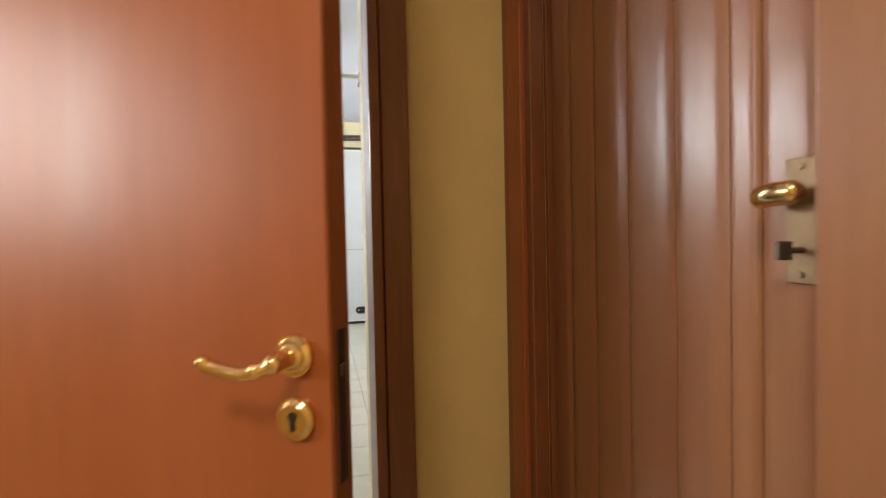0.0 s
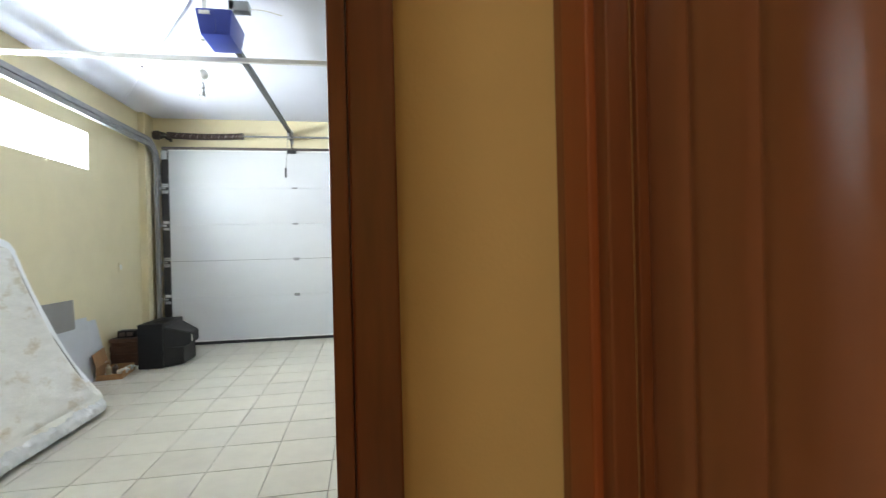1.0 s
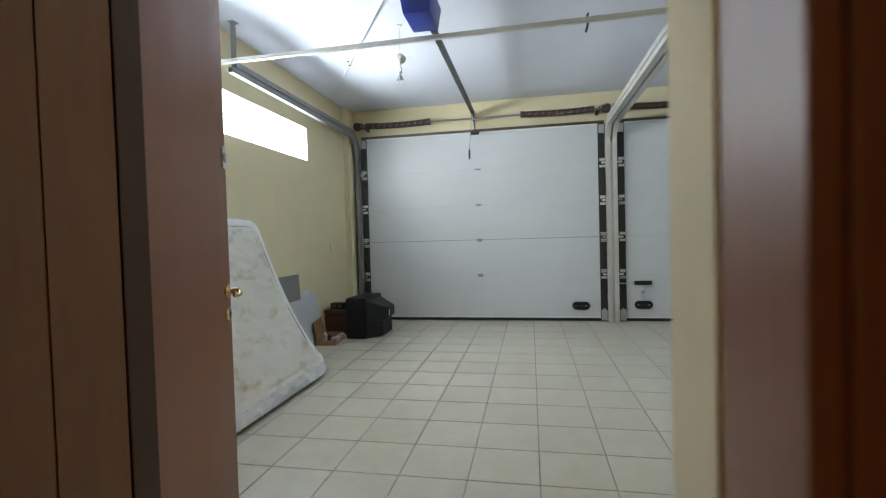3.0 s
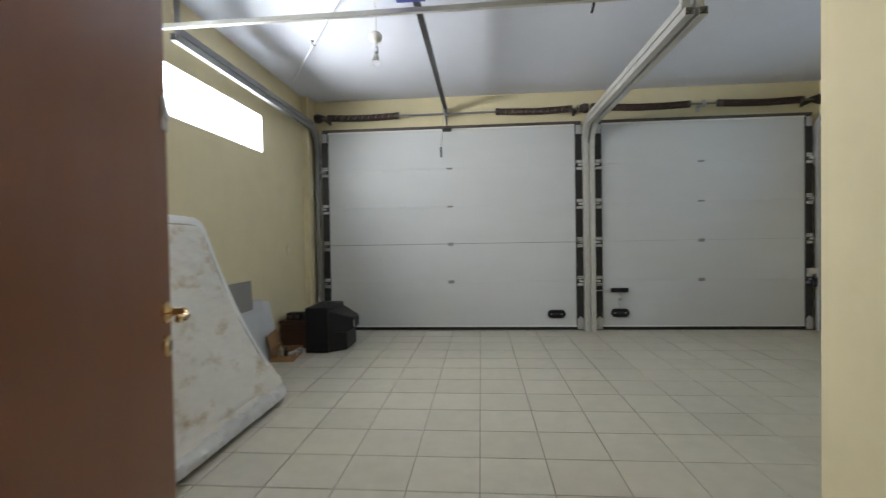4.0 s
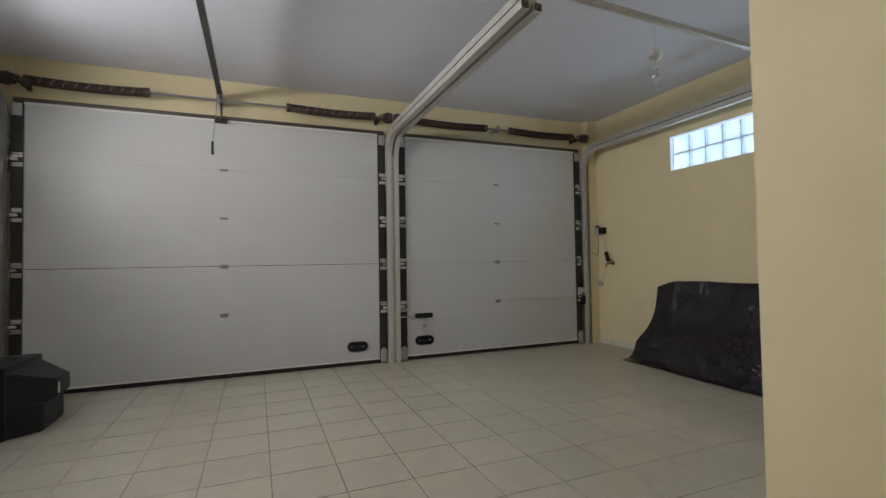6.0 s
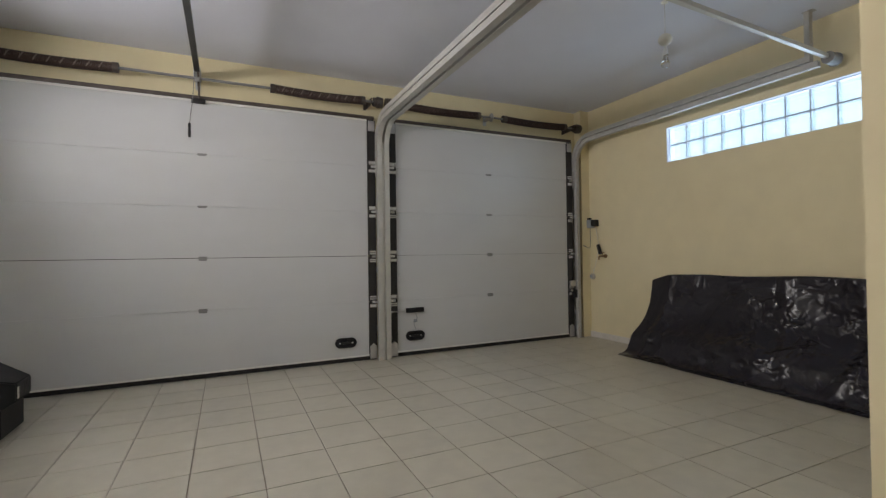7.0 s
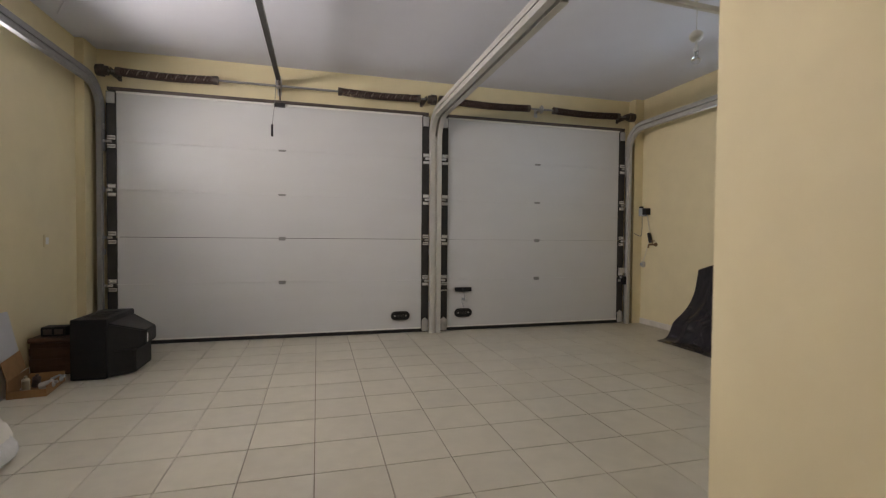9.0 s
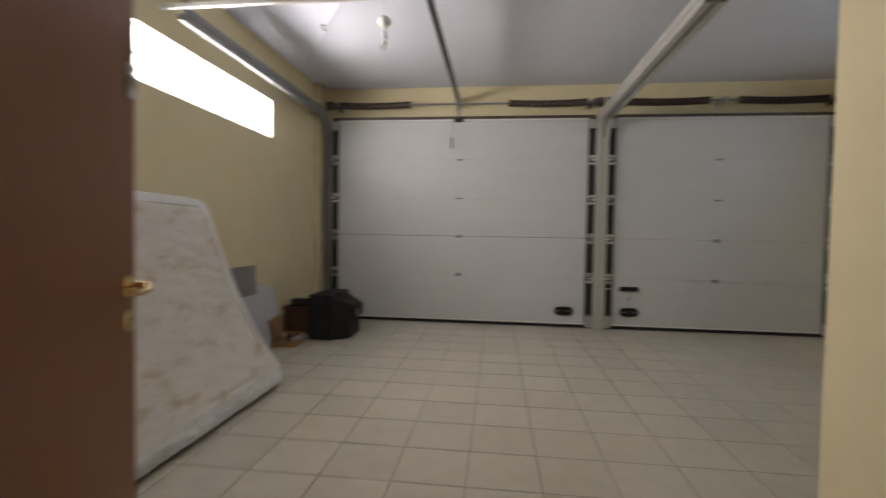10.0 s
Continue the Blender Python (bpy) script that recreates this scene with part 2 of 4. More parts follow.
def cyl_bm(bm, p0, p1, r0, r1=None, seg=16):
    p0, p1 = Vector(p0), Vector(p1)
    d = p1 - p0
    m = Matrix.Translation((p0 + p1) / 2) @ d.to_track_quat("Z", "Y").to_matrix().to_4x4()
    bmesh.ops.create_cone(bm, cap_ends=True, segments=seg, radius1=r0, radius2=r0 if r1 is None else r1, depth=d.length, matrix=m)


def ball_bm(bm, c, r, sx=1, sy=1, sz=1, seg=20):
    m = Matrix.Translation(c) @ Matrix.Diagonal((sx, sy, sz, 1))
    bmesh.ops.create_uvsphere(bm, u_segments=seg, v_segments=seg // 2 + 2, radius=r, matrix=m)


def sweep_bm(bm, pts, profile, up=(1, 0, 0), closed=True):
    """A profile of (side, height) pairs carried along pts."""
    pts = [Vector(p) for p in pts]
    rings = []
    for i, p in enumerate(pts):
        t = (pts[min(i + 1, len(pts) - 1)] - pts[max(i - 1, 0)]).normalized()
        s = Vector(up) - t * t.dot(Vector(up))
        s.normalize()
        n = t.cross(s)
        rings.append([bm.verts.new(p + s * a + n * b) for a, b in profile])
    k = len(profile)
    for a, b in zip(rings, rings[1:]):
        for j in range(k if closed else k - 1):
            bm.faces.new((a[j], a[(j + 1) % k], b[(j + 1) % k], b[j]))
    if closed:
        bm.faces.new(rings[0][::-1])
        bm.faces.new(rings[-1])


def ring_profile(r, n=8):
    return [(r * math.cos(2 * math.pi * i / n), r * math.sin(2 * math.pi * i / n)) for i in range(n)]


def tube_bm(bm, pts, r, n=8):
    pts = [Vector(p) for p in pts]
    d = (pts[-1] - pts[0]).normalized()
    up = (1, 0, 0) if abs(d.x) < 0.7 else (0, 0, 1)
    sweep_bm(bm, pts, ring_profile(r, n), up)


def smooth_path(pts, n=8):
    """Catmull-Rom points through pts."""
    pts = [Vector(p) for p in pts]
    ext = [pts[0] * 2 - pts[1]] + pts + [pts[-1] * 2 - pts[-2]]
    out = []
    for i in range(1, len(ext) - 2):
        a, b, c, d = ext[i - 1:i + 3]
        for k in range(n):
            t = k / n
            out.append(0.5 * ((2 * b) + (c - a) * t + (2 * a - 5 * b + 4 * c - d) * t * t + (3 * b - a - 3 * c + d) * t ** 3))
    out.append(pts[-1])
    return out


def finish(bm, name, material, smooth=False, angle=35):
    bmesh.ops.recalc_face_normals(bm, faces=bm.faces[:])
    me = bpy.data.meshes.new(name)
    bm.to_mesh(me)
    bm.free()
    me.materials.append(material)
    if smooth:
        me.shade_smooth()
        me.set_sharp_from_angle(angle=radians(angle))
    return me


def thing(name, label, category, at=(0, 0, 0), group="", kind="", m=None):
    ob = new(name)
    ob.empty_display_size = 0.05
    ob.matrix_world = m if m is not None else Matrix.Translation(at)
    return tagged(ob, label, category, group, kind)


def part(name, bm, material, parent, label="", smooth=False, kind=""):
    ob = new(name, finish(bm, name, material, smooth))
    ob.parent = parent
    return tagged(ob, label, kind=kind)


def solo(name, bm, material, label, category, kind="", group="", smooth=False):
    return tagged(new(name, finish(bm, name, material, smooth)), label, category, group, kind)


def B(*boxes, bev=0.0):
    bm = bmesh.new()
    for b in boxes:
        box_bm(bm, *b, bev=bev)
    return bm


# ---- structure ----
def structure(name, boxes, material, label, category):
    return solo(name, B(*boxes), material, label, category, kind="structure")


T = 0.25
# outer wall with the two garage door openings
structure("wall_front", [(LEFT - T, -1.70, FRONT, FRONT + T, 0, CEIL), (1.71, 1.93, FRONT, FRONT + T, 0, CEIL), (4.50, RIGHT + T, FRONT, FRONT + T, 0, CEIL),
                         (-1.70, 1.71, FRONT, FRONT + T, 2.60, CEIL), (1.93, 4.50, FRONT, FRONT + T, 2.60, CEIL),
                         (LEFT, -1.83, 5.79, FRONT, 0, CEIL), (4.66, RIGHT, 5.93, FRONT, 0, CEIL)],
          M_WALL, "yellow painted plaster wall round two garage doors", "wall")
structure("wall_left", [(LEFT - T, LEFT, -0.15, WIN_L[0], 0, CEIL), (LEFT - T, LEFT, WIN_L[1], FRONT, 0, CEIL),
                        (LEFT - T, LEFT, WIN_L[0], WIN_L[1], 0, WIN_Z[0]), (LEFT - T, LEFT, WIN_L[0], WIN_L[1], WIN_Z[1], CEIL)],
          M_WALL, "yellow painted plaster wall with a high glass-block window", "wall")
structure("wall_right", [(RIGHT, RIGHT + T, CORNER[1] - T, WIN_R[0], 0, CEIL), (RIGHT, RIGHT + T, WIN_R[1], FRONT, 0, CEIL),
                         (RIGHT, RIGHT + T, WIN_R[0], WIN_R[1], 0, WIN_Z[0]), (RIGHT, RIGHT + T, WIN_R[0], WIN_R[1], WIN_Z[1], CEIL)],
          M_WALL, "yellow painted plaster wall with a high glass-block window", "wall")
structure("wall_corner", [(CORNER[0], RIGHT, CORNER[1] - T, CORNER[1], 0, CEIL), (CORNER[0], CORNER[0] + T, 0.03, CORNER[1] - T, 0, CEIL)],
          M_WALL, "yellow painted plaster wall end beside the entrance", "wall")
DOOR_X = (0.05, 0.918)
structure("wall_back", [(LEFT, -0.07, 0.03, BACK, 0, CEIL), (DOOR_X[1] + 0.012, CORNER[0], 0.03, BACK, 0, CEIL), (-0.07, DOOR_X[1] + 0.012, 0.03, BACK, 2.26, CEIL)],
          M_WALL, "yellow painted plaster wall with the entrance doorway", "wall")
structure("wall_hall_front", [(-1.0, DOOR_X[0] - 0.03, -0.13, 0.03, 0, 2.7), (DOOR_X[1] + 0.03, 1.50, -0.13, 0.03, 0, 2.7), (DOOR_X[0] - 0.03, DOOR_X[1] + 0.03, -0.13, 0.03, 2.26, 2.7)],
          M_HALLWALL, "ochre painted plaster wall of the hall", "wall")
HW = (-0.85, -0.20, 1.38, 2.18)
structure("wall_hall_left", [(-1.2, -1.0, -2.6, HW[0], 0, 2.7), (-1.2, -1.0, HW[1], 0.03, 0, 2.7), (-1.2, -1.0, HW[0], HW[1], 0, HW[2]), (-1.2, -1.0, HW[0], HW[1], HW[3], 2.7)], M_HALLWALL, "ochre painted plaster wall of the hall", "wall")
# opening of the board door in the right wall of the hall
BD = (-0.904, -0.262)
# the box from x 1.501 is unseen, added to stop light leaking round the leaf
structure("wall_hall_right", [(1.30, 1.50, -2.6, BD[0], 0, 2.7), (1.30, 1.50, BD[1], -0.131, 0, 2.7), (1.30, 1.50, BD[0], BD[1], 2.13, 2.7), (1.501, 1.60, -2.6, 0.03, 0, 2.7)], M_HALLWALL, "ochre painted plaster wall of the hall", "wall")
structure("wall_hall_back", [(-1.2, 1.60, -2.8, -2.6, 0, 2.7)], M_HALLWALL, "ochre painted plaster wall of the hall", "wall")
structure("ceiling", [(LEFT - T, RIGHT + T, 0.03, FRONT + T, CEIL, CEIL + 0.2)], M_CEIL, "white painted plaster garage ceiling", "ceiling")
structure("ceiling_hall", [(-1.2, 1.60, -2.8, 0.03, 2.7, 2.85)], M_CEIL, "white painted plaster hall ceiling", "ceiling")
structure("ground", [(-60, 60, -60, 70, -0.6, -0.2)], mat("paving", (0.3, 0.29, 0.27), 0.9, scale=2), "plain paved ground outside", "ground")
structure("skirting", [(RIGHT - 0.012, RIGHT, CORNER[1], 5.93, 0, 0.075), (LEFT, LEFT + 0.012, BACK, 5.79, 0, 0.075), (CORNER[0], RIGHT, CORNER[1], CORNER[1] + 0.012, 0, 0.075)],
          M_MARBLE, "pale marble skirting strip along the walls", "skirting")

# ---- floor ----
floor = solo("floor", B((LEFT - T, CORNER[0] + T, 0.031, CORNER[1] - T, -0.2, -0.008), (LEFT - T, RIGHT + T, CORNER[1] - T + 0.001, FRONT + T, -0.2, -0.008), (-1.2, 1.60, -2.8, 0.03, -0.2, -0.008)), M_GROUT, "cream square ceramic floor tiles with brown grout", "floor", kind="structure")
P = 0.356
bm = bmesh.new()
box_bm(bm, -P / 2 + 0.003, P / 2 - 0.003, -P / 2 + 0.003, P / 2 - 0.003, -0.008, 0.0)
tile_mesh = finish(bm, "tile", M_TILE)

# ---- window blocks ----


def block_window(name, x, out, ys, n, label):
    win = thing(name, label, "window", (x, (ys[0] + ys[1]) / 2, WIN_Z[0]), kind="structure")
    yc = (ys[0] + ys[1]) / 2
    y0, y1, h = ys[0] - yc, ys[1] - yc, WIN_Z[1] - WIN_Z[0]
    xa, xb = sorted((0.045 * out, 0.115 * out))
    fr = 0.012
    part("window_frame", B((xa, xb, y0, y1, 0, fr), (xa, xb, y0, y1, h - fr, h), (xa, xb, y0, y0 + fr, fr, h - fr), (xa, xb, y1 - fr, y1, fr, h - fr)), M_CEIL, win, "white mortar surround")
    # white reveal lining
    ra, rb = sorted((0.002 * out, 0.045 * out))
    part("reveal", B((ra, rb, y0, y1, h - 0.006, h - 0.001), (ra, rb, y0 + 0.001, y0 + 0.006, 0.006, h - 0.006), (ra, rb, y1 - 0.006, y1 - 0.001, 0.006, h - 0.006), (ra, rb, y0, y1, 0.001, 0.006)), M_CEIL, win, "white painted reveal")
    bw, bh = (y1 - y0 - 2 * fr) / n, (h - 2 * fr) / 2
    bars = [(xa + 0.01, xb - 0.01, y0 + fr, y1 - fr, h / 2 - 0.005, h / 2 + 0.005)]
    for i in range(1, n):
        c = y0 + fr + i * bw
        bars += [(xa + 0.012, xb - 0.012, c - 0.005, c + 0.005, fr, h / 2 - 0.005), (xa + 0.012, xb - 0.012, c - 0.005, c + 0.005, h / 2 + 0.005, h - fr)]
    part("mortar_joints", B(*bars), M_MORTAR, win, "grey mortar joints")
    bm = B((xa, xb, -bw / 2 + 0.006, bw / 2 - 0.006, -bh / 2 + 0.006, bh / 2 - 0.006), bev=0.012)
    me = finish(bm, "glass_block", M_BLOCK, True)
    for i in range(n):
        for k in range(2):
            ob = new("glass_block", me)
            ob.parent = win
            ob.location = (0, y0 + fr + (i + 0.5) * bw, fr + (k + 0.5) * bh)
            ob.visible_shadow = False
    return win


block_window("window_1", LEFT, -1, WIN_L, 12, "glass-block strip window, blown out by bright daylight")
block_window("window_2", RIGHT, 1, WIN_R, 12, "glass-block strip window with bluish daylight")

w3 = thing("window_3", "small white hall window with daylight", "window", (-1.1, (HW[0] + HW[1]) / 2, HW[2]), kind="structure")
wy, wz = (HW[1] - HW[0]) / 2, HW[3] - HW[2]
part("window_frame", B((-0.03, 0.03, -wy, wy, 0, 0.05), (-0.03, 0.03, -wy, wy, wz - 0.05, wz), (-0.03, 0.03, -wy, -wy + 0.05, 0.05, wz - 0.05), (-0.03, 0.03, wy - 0.05, wy, 0.05, wz - 0.05)), M_WHITEPL, w3)

# ---- sectional garage doors ----
JOINTS = (0.652, 1.155, 1.652, 2.156)
TOP, BOT = 2.677, 0.05


def garage_door(name, x0, x1, xm, label):
    d = thing(name, label, "garage door", ((x0 + x1) / 2, 6.0, 0), group="sectional garage doors")
    c = (x0 + x1) / 2
    a, b, m = x0 - c, x1 - c, xm - c
    levels = (BOT, *JOINTS, TOP)
    for lo, hi in zip(levels, levels[1:]):
        g0, g1 = (0.0025 if abs(v - 1.155) < 0.01 and b > 1.5 else 0.0009 for v in (lo, hi))
        bm = B((a, b, 0, 0.04, lo + g0, hi - g1))
        p = part("panel", bm, M_PANEL, d)
    # strips added behind the joints so that no outside light shows in the gaps
    for z in JOINTS:
        part("joint_seal", B((a, b, 0.0405, 0.046, z - 0.02, z + 0.02)), M_RUBBER, d, "black rubber joint seal, added behind the gap against light leaks")
    part("bottom_seal", B((a - 0.09, b + 0.09, 0.0, 0.045, 0.004, BOT - 0.006)), M_RUBBER, d, "black rubber floor seal")
    part("bottom_rail", B((a, b, -0.006, 0.0, BOT - 0.004, BOT + 0.012)), M_WHITEPL, d, "white bottom edge profile")
    part("top_edge", B((a, b, -0.012, 0.0, TOP - 0.016, TOP + 0.003)), M_WHITEPL, d, "white top edge profile")
    part("top_rail", B((a - 0.08, b + 0.08, -0.02, 0.03, TOP + 0.004, TOP + 0.04), bev=0.004), M_DARKSTEEL, d, "dark steel top rail")
    for s0, s1 in ((a - 0.092, a - 0.002), (b + 0.002, b + 0.092)):
        for lo, hi in zip(levels, levels[1:]):
            part("side_stile", B((s0, s1, -0.012, 0.045, lo + 0.003, hi - 0.003), bev=0.003), M_BLACK, d, "black steel end cap")
        mid = (s0 + s1) / 2
        for z in JOINTS:
            out = 1 if s0 > 0 else -1
            bm = B((s0 + 0.012, s1 - 0.004, -0.017, -0.013, z + 0.016, z + 0.058), (s0 + 0.012, s1 - 0.004, -0.017, -0.013, z - 0.070, z - 0.034), bev=0.001)
            h = part("roller_hinge", bm, M_STEEL, d, "galvanised roller hinge")
            for zz in (z + 0.037, z - 0.052):
                part("hinge_leaf", B((s0 + 0.014, s1 - 0.008, -0.024, -0.0175, zz - 0.010, zz + 0.010), bev=0.003), M_BRIGHT, h, "bright zinc leaf")
            ca, cb = sorted((mid - out * 0.012, mid + out * 0.040))
            bm = B((ca, cb, -0.050, -0.0175, z - 0.020, z + 0.006), bev=0.005)
            part("roller_carrier", bm, M_BRIGHT, h, "bright zinc roller carrier")
            part("backing_plate", B((s0 + 0.010, s1 - 0.006, -0.0165, -0.0125, z - 0.030, z + 0.012)), M_BLACK, h, "black hinge backing")
            bm = bmesh.new()
            cyl_bm(bm, (mid + out * 0.041, -0.038, z - 0.006), (mid + out * 0.066, -0.038, z - 0.006), 0.005, seg=10)
            cyl_bm(bm, (mid + out * 0.050, -0.038, z - 0.006), (mid + out * 0.066, -0.038, z - 0.006), 0.017, seg=16)
            part("roller", bm, M_STEEL, h, smooth=True)
        bm = B((s0 + 0.008, s1 - 0.008, -0.024, -0.013, TOP - 0.13, TOP - 0.012), bev=0.003)
        part("top_bracket", bm, M_STEEL, d, "galvanised corner bracket")
        bm = bmesh.new()
        vs = [bm.verts.new(p) for p in ((s0 + 0.006, -0.013, 0.015), (s1 - 0.006, -0.013, 0.015), (s1 - 0.006, -0.013, 0.15), ((s0 + s1) / 2, -0.013, 0.185), (s0 + 0.006, -0.013, 0.15))]
        ex = bmesh.ops.extrude_face_region(bm, geom=[bm.faces.new(vs)])
        bmesh.ops.translate(bm, vec=(0, -0.010, 0), verts=[v for v in ex["geom"] if isinstance(v, bmesh.types.BMVert)])
        part("bottom_bracket", bm, M_STEEL, d, "galvanised corner bracket")
    for z in JOINTS:
        low = 0.022 if z < 1.2 else 0.010
        bm = B((m - 0.036, m + 0.036, -0.006, -0.0005, z - 0.004 - low, z - 0.004), (m - 0.036, m + 0.036, -0.006, -0.0005, z + 0.003, z + 0.003 + low * 0.6), bev=0.002)
        cyl_bm(bm, (m - 0.044, -0.007, z), (m + 0.044, -0.007, z), 0.005, seg=10)
        part("centre_hinge", bm, M_HINGE, d, "small grey centre hinge")
    return d


def grip(parent, x, z):
    bm = bmesh.new()
    rim = []
    for i in range(28):
        th = 2 * math.pi * (i + 0.5) / 28
        c_, s_ = math.cos(th), math.sin(th)
        rim.append((math.copysign(0.062, c_) + 0.054 * c_, 0.054 * s_))
    rings = [[bm.verts.new((x + k * u, y, z + k * v)) for u, v in rim] for k, y in ((1.0, -0.0005), (1.0, -0.016), (0.93, -0.022), (0.80, -0.022), (0.74, -0.012))]
    for p_, q_ in zip(rings, rings[1:]):
        for i in range(28):
            bm.faces.new((p_[i], p_[(i + 1) % 28], q_[(i + 1) % 28], q_[i]))
    bm.faces.new(rings[-1])
    bm.faces.new(rings[0][::-1])
    g = part("grip_plate", bm, M_BLACKPL, parent, "black recessed pull handle", smooth=True)
    part("pull_bar", B((x - 0.050, x + 0.050, -0.026, -0.0125, z - 0.012, z + 0.012), bev=0.005), M_BLACK, g, smooth=True)
    for s in (-1, 1):
        bm = bmesh.new()
        cyl_bm(bm, (x + s * 0.068, -0.018, z), (x + s * 0.068, -0.0125, z), 0.009, seg=12)
        part("screw", bm, M_STEEL, g)


g1 = garage_door("garage_door", -1.630, 1.645, 0.012, "wide white sectional garage door with five panels, closed")
g2 = garage_door("garage_door", 1.982, 4.455, 3.215, "narrower white sectional garage door with a side latch, closed")
grip(g1, 1.386 - 0.0075, 0.214)
grip(g2, 2.196 - 3.2185, 0.226)
# latch of the narrow door
lx = 2.19 - 3.2185
bm = B((lx - 0.11, lx + 0.11, -0.03, -0.001, 0.495, 0.550), bev=0.006)
cyl_bm(bm, (lx, -0.03, 0.52), (lx, -0.05, 0.52), 0.022)
latch = part("latch_body", bm, M_BLACKPL, g2, "black slide latch")
bm = bmesh.new()
box_bm(bm, lx - 0.30, lx - 0.111, -0.022, -0.010, 0.510, 0.525, bev=0.003)
part("bolt", bm, M_STEEL, latch)
bm = bmesh.new()
tube_bm(bm, smooth_path([(lx + 0.0, -0.035, 0.495), (lx + 0.015, -0.04, 0.43), (lx - 0.02, -0.035, 0.38), (lx + 0.005, -0.03, 0.30)]), 0.004)
box_bm(bm, lx - 0.025, lx + 0.018, -0.045, -0.03, 0.385, 0.42, bev=0.004)
part("release_cord", bm, M_GREYPL, latch, smooth=True)
bm = B((4.50 - 3.2185, 4.575 - 3.2185, -0.075, -0.026, 0.55, 0.66), bev=0.006)
part("side_lock", bm, M_BLACKPL, g2, "black side lock box")
bm = B((4.46 - 3.2185, 4.56 - 3.2185, -0.06, -0.027, 0.70, 0.78), bev=0.006)
part("lock_plate", bm, M_STEEL, g2)


# ---- tracks ----
def track(name, x, face, y_end, z_end, label, metal=M_TRACK, wide=0.028):
    """A C-shaped roller track: up the jamb, round a bend and back under the ceiling."""
    t = thing(name, label, "track", (x, 5.93, 0), group="door tracks")
    R, zc = 0.30, z_end - 0.30

    def way(dz, r, from_z):
        pts = [(0, -dz, from_z), (0, -dz, zc)]
        for i in range(1, 13):
            a = math.pi / 2 * i / 12
            pts.append((0, -dz - r * (1 - math.cos(a)), zc + r * math.sin(a)))
        pts.append((0, y_end - 5.93, zc + r + (z_end - zc - R)))
        return pts
    w, d, k = wide, 0.025, 0.003
    f = face
    prof = [(-f * w, -d), (f * w, -d), (f * w, -d + 0.0245), (f * (w - k), -d + 0.0245), (f * (w - k), -d + k), (-f * (w - k), -d + k),
            (-f * (w - k), d - k), (f * (w - k), d - k), (f * (w - k), d - 0.0245), (f * w, d - 0.0245), (f * w, d), (-f * w, d)]
    bm = bmesh.new()
    sweep_bm(bm, way(0.0, R - 0.031, 0.0), prof)
    part("roller_track", bm, metal, t)
    bm = bmesh.new()
    sweep_bm(bm, [(p[0], p[1] + 0.060, p[2]) for p in way(0.0, R + 0.031, 2.05)], prof)
    part("upper_track", bm, metal, t)
    part("angle_iron", B((-f * (w + 0.004), -f * (w + 0.001), 0.0, 0.12, 0.0, 2.5)), metal, t, "perforated wall angle")
    for z in (0.35, 1.0, 1.65, 2.3):
        part("bracket", B((-0.03, 0.03, 0.03, 0.055, z - 0.03, z + 0.03), bev=0.003), M_STEEL, t)
    part("hanger", B((-0.025, 0.025, y_end - 5.93 + 0.05, y_end - 5.93 + 0.054, z_end - 0.02, CEIL), (-0.025, -0.021, y_end - 5.93 + 0.0545, y_end - 5.93 + 0.09, z_end + 0.03, CEIL - 0.005), (-0.03, 0.03, y_end - 5.93 + 0.02, y_end - 5.93 + 0.10, CEIL - 0.004, CEIL - 0.001)), metal, t, "pale ceiling hanger strip")
    return t


track("garage_door_track", -1.758, 1, 3.03, 2.725, "grey zinc roller track bent back under the ceiling", M_GALV, 0.022)
track("garage_door_track", 1.762, -1, 2.96, 2.67, "pale steel roller track bent back under the ceiling")
track("garage_door_track", 1.846, 1, 2.96, 2.67, "pale steel roller track bent back under the ceiling")
t4 = track("garage_door_track", 4.578, -1, 3.06, 2.695, "pale zinc roller track bent back under the ceiling", M_PALEZINC, 0.022)
bm = bmesh.new()
cyl_bm(bm, (0.024, 3.01 - 5.93, 2.70), (0.125, 3.01 - 5.93, 2.70), 0.048, seg=28)
cyl_bm(bm, (0.126, 3.01 - 5.93, 2.70), (0.134, 3.01 - 5.93, 2.70), 0.056, seg=28)
cyl_bm(bm, (0.135, 3.01 - 5.93, 2.70), (0.150, 3.01 - 5.93, 2.70), 0.015, seg=16)
part("end_pulley", bm, M_HINGE, t4, "grey end pulley", smooth=True)
bm = B((1.783, 1.825, 5.925, 5.955, 0.0, 2.42), bev=0.002)
solo("centre_post", bm, M_TRACK, "flat pale steel post between the two garage doors", "post")
def track_bracket(x, y, z, side):
    t = thing("track_bracket", "small pale steel bracket holding a door track to the wall", "bracket", (x, y, z), group="track brackets")
    part("wall_plate", B((-0.004 * side if side > 0 else 0.001, -0.001 if side > 0 else 0.004, -0.035, 0.035, -0.05, 0.05)), M_TRACK, t)
    a, b = sorted((-side * 0.004, -side * 0.085))
    part("arm", B((a, b, -0.012, 0.012, -0.004, 0.0)), M_TRACK, t)


track_bracket(LEFT, 5.10, 2.79, -1)
track_bracket(LEFT, 3.90, 2.79, -1)
track_bracket(RIGHT, 4.95, 2.76, 1)
# cross bar tying the track ends
bm = bmesh.new()
prof = [(-0.016, -0.016), (0.016, -0.016), (0.016, -0.013), (-0.013, -0.013), (-0.013, 0.016), (-0.016, 0.016)]
sweep_bm(bm, [(-1.89, 2.995, 2.748), (1.80, 2.93, 2.738), (4.70, 3.02, 2.712)], prof, (0, 1, 0))
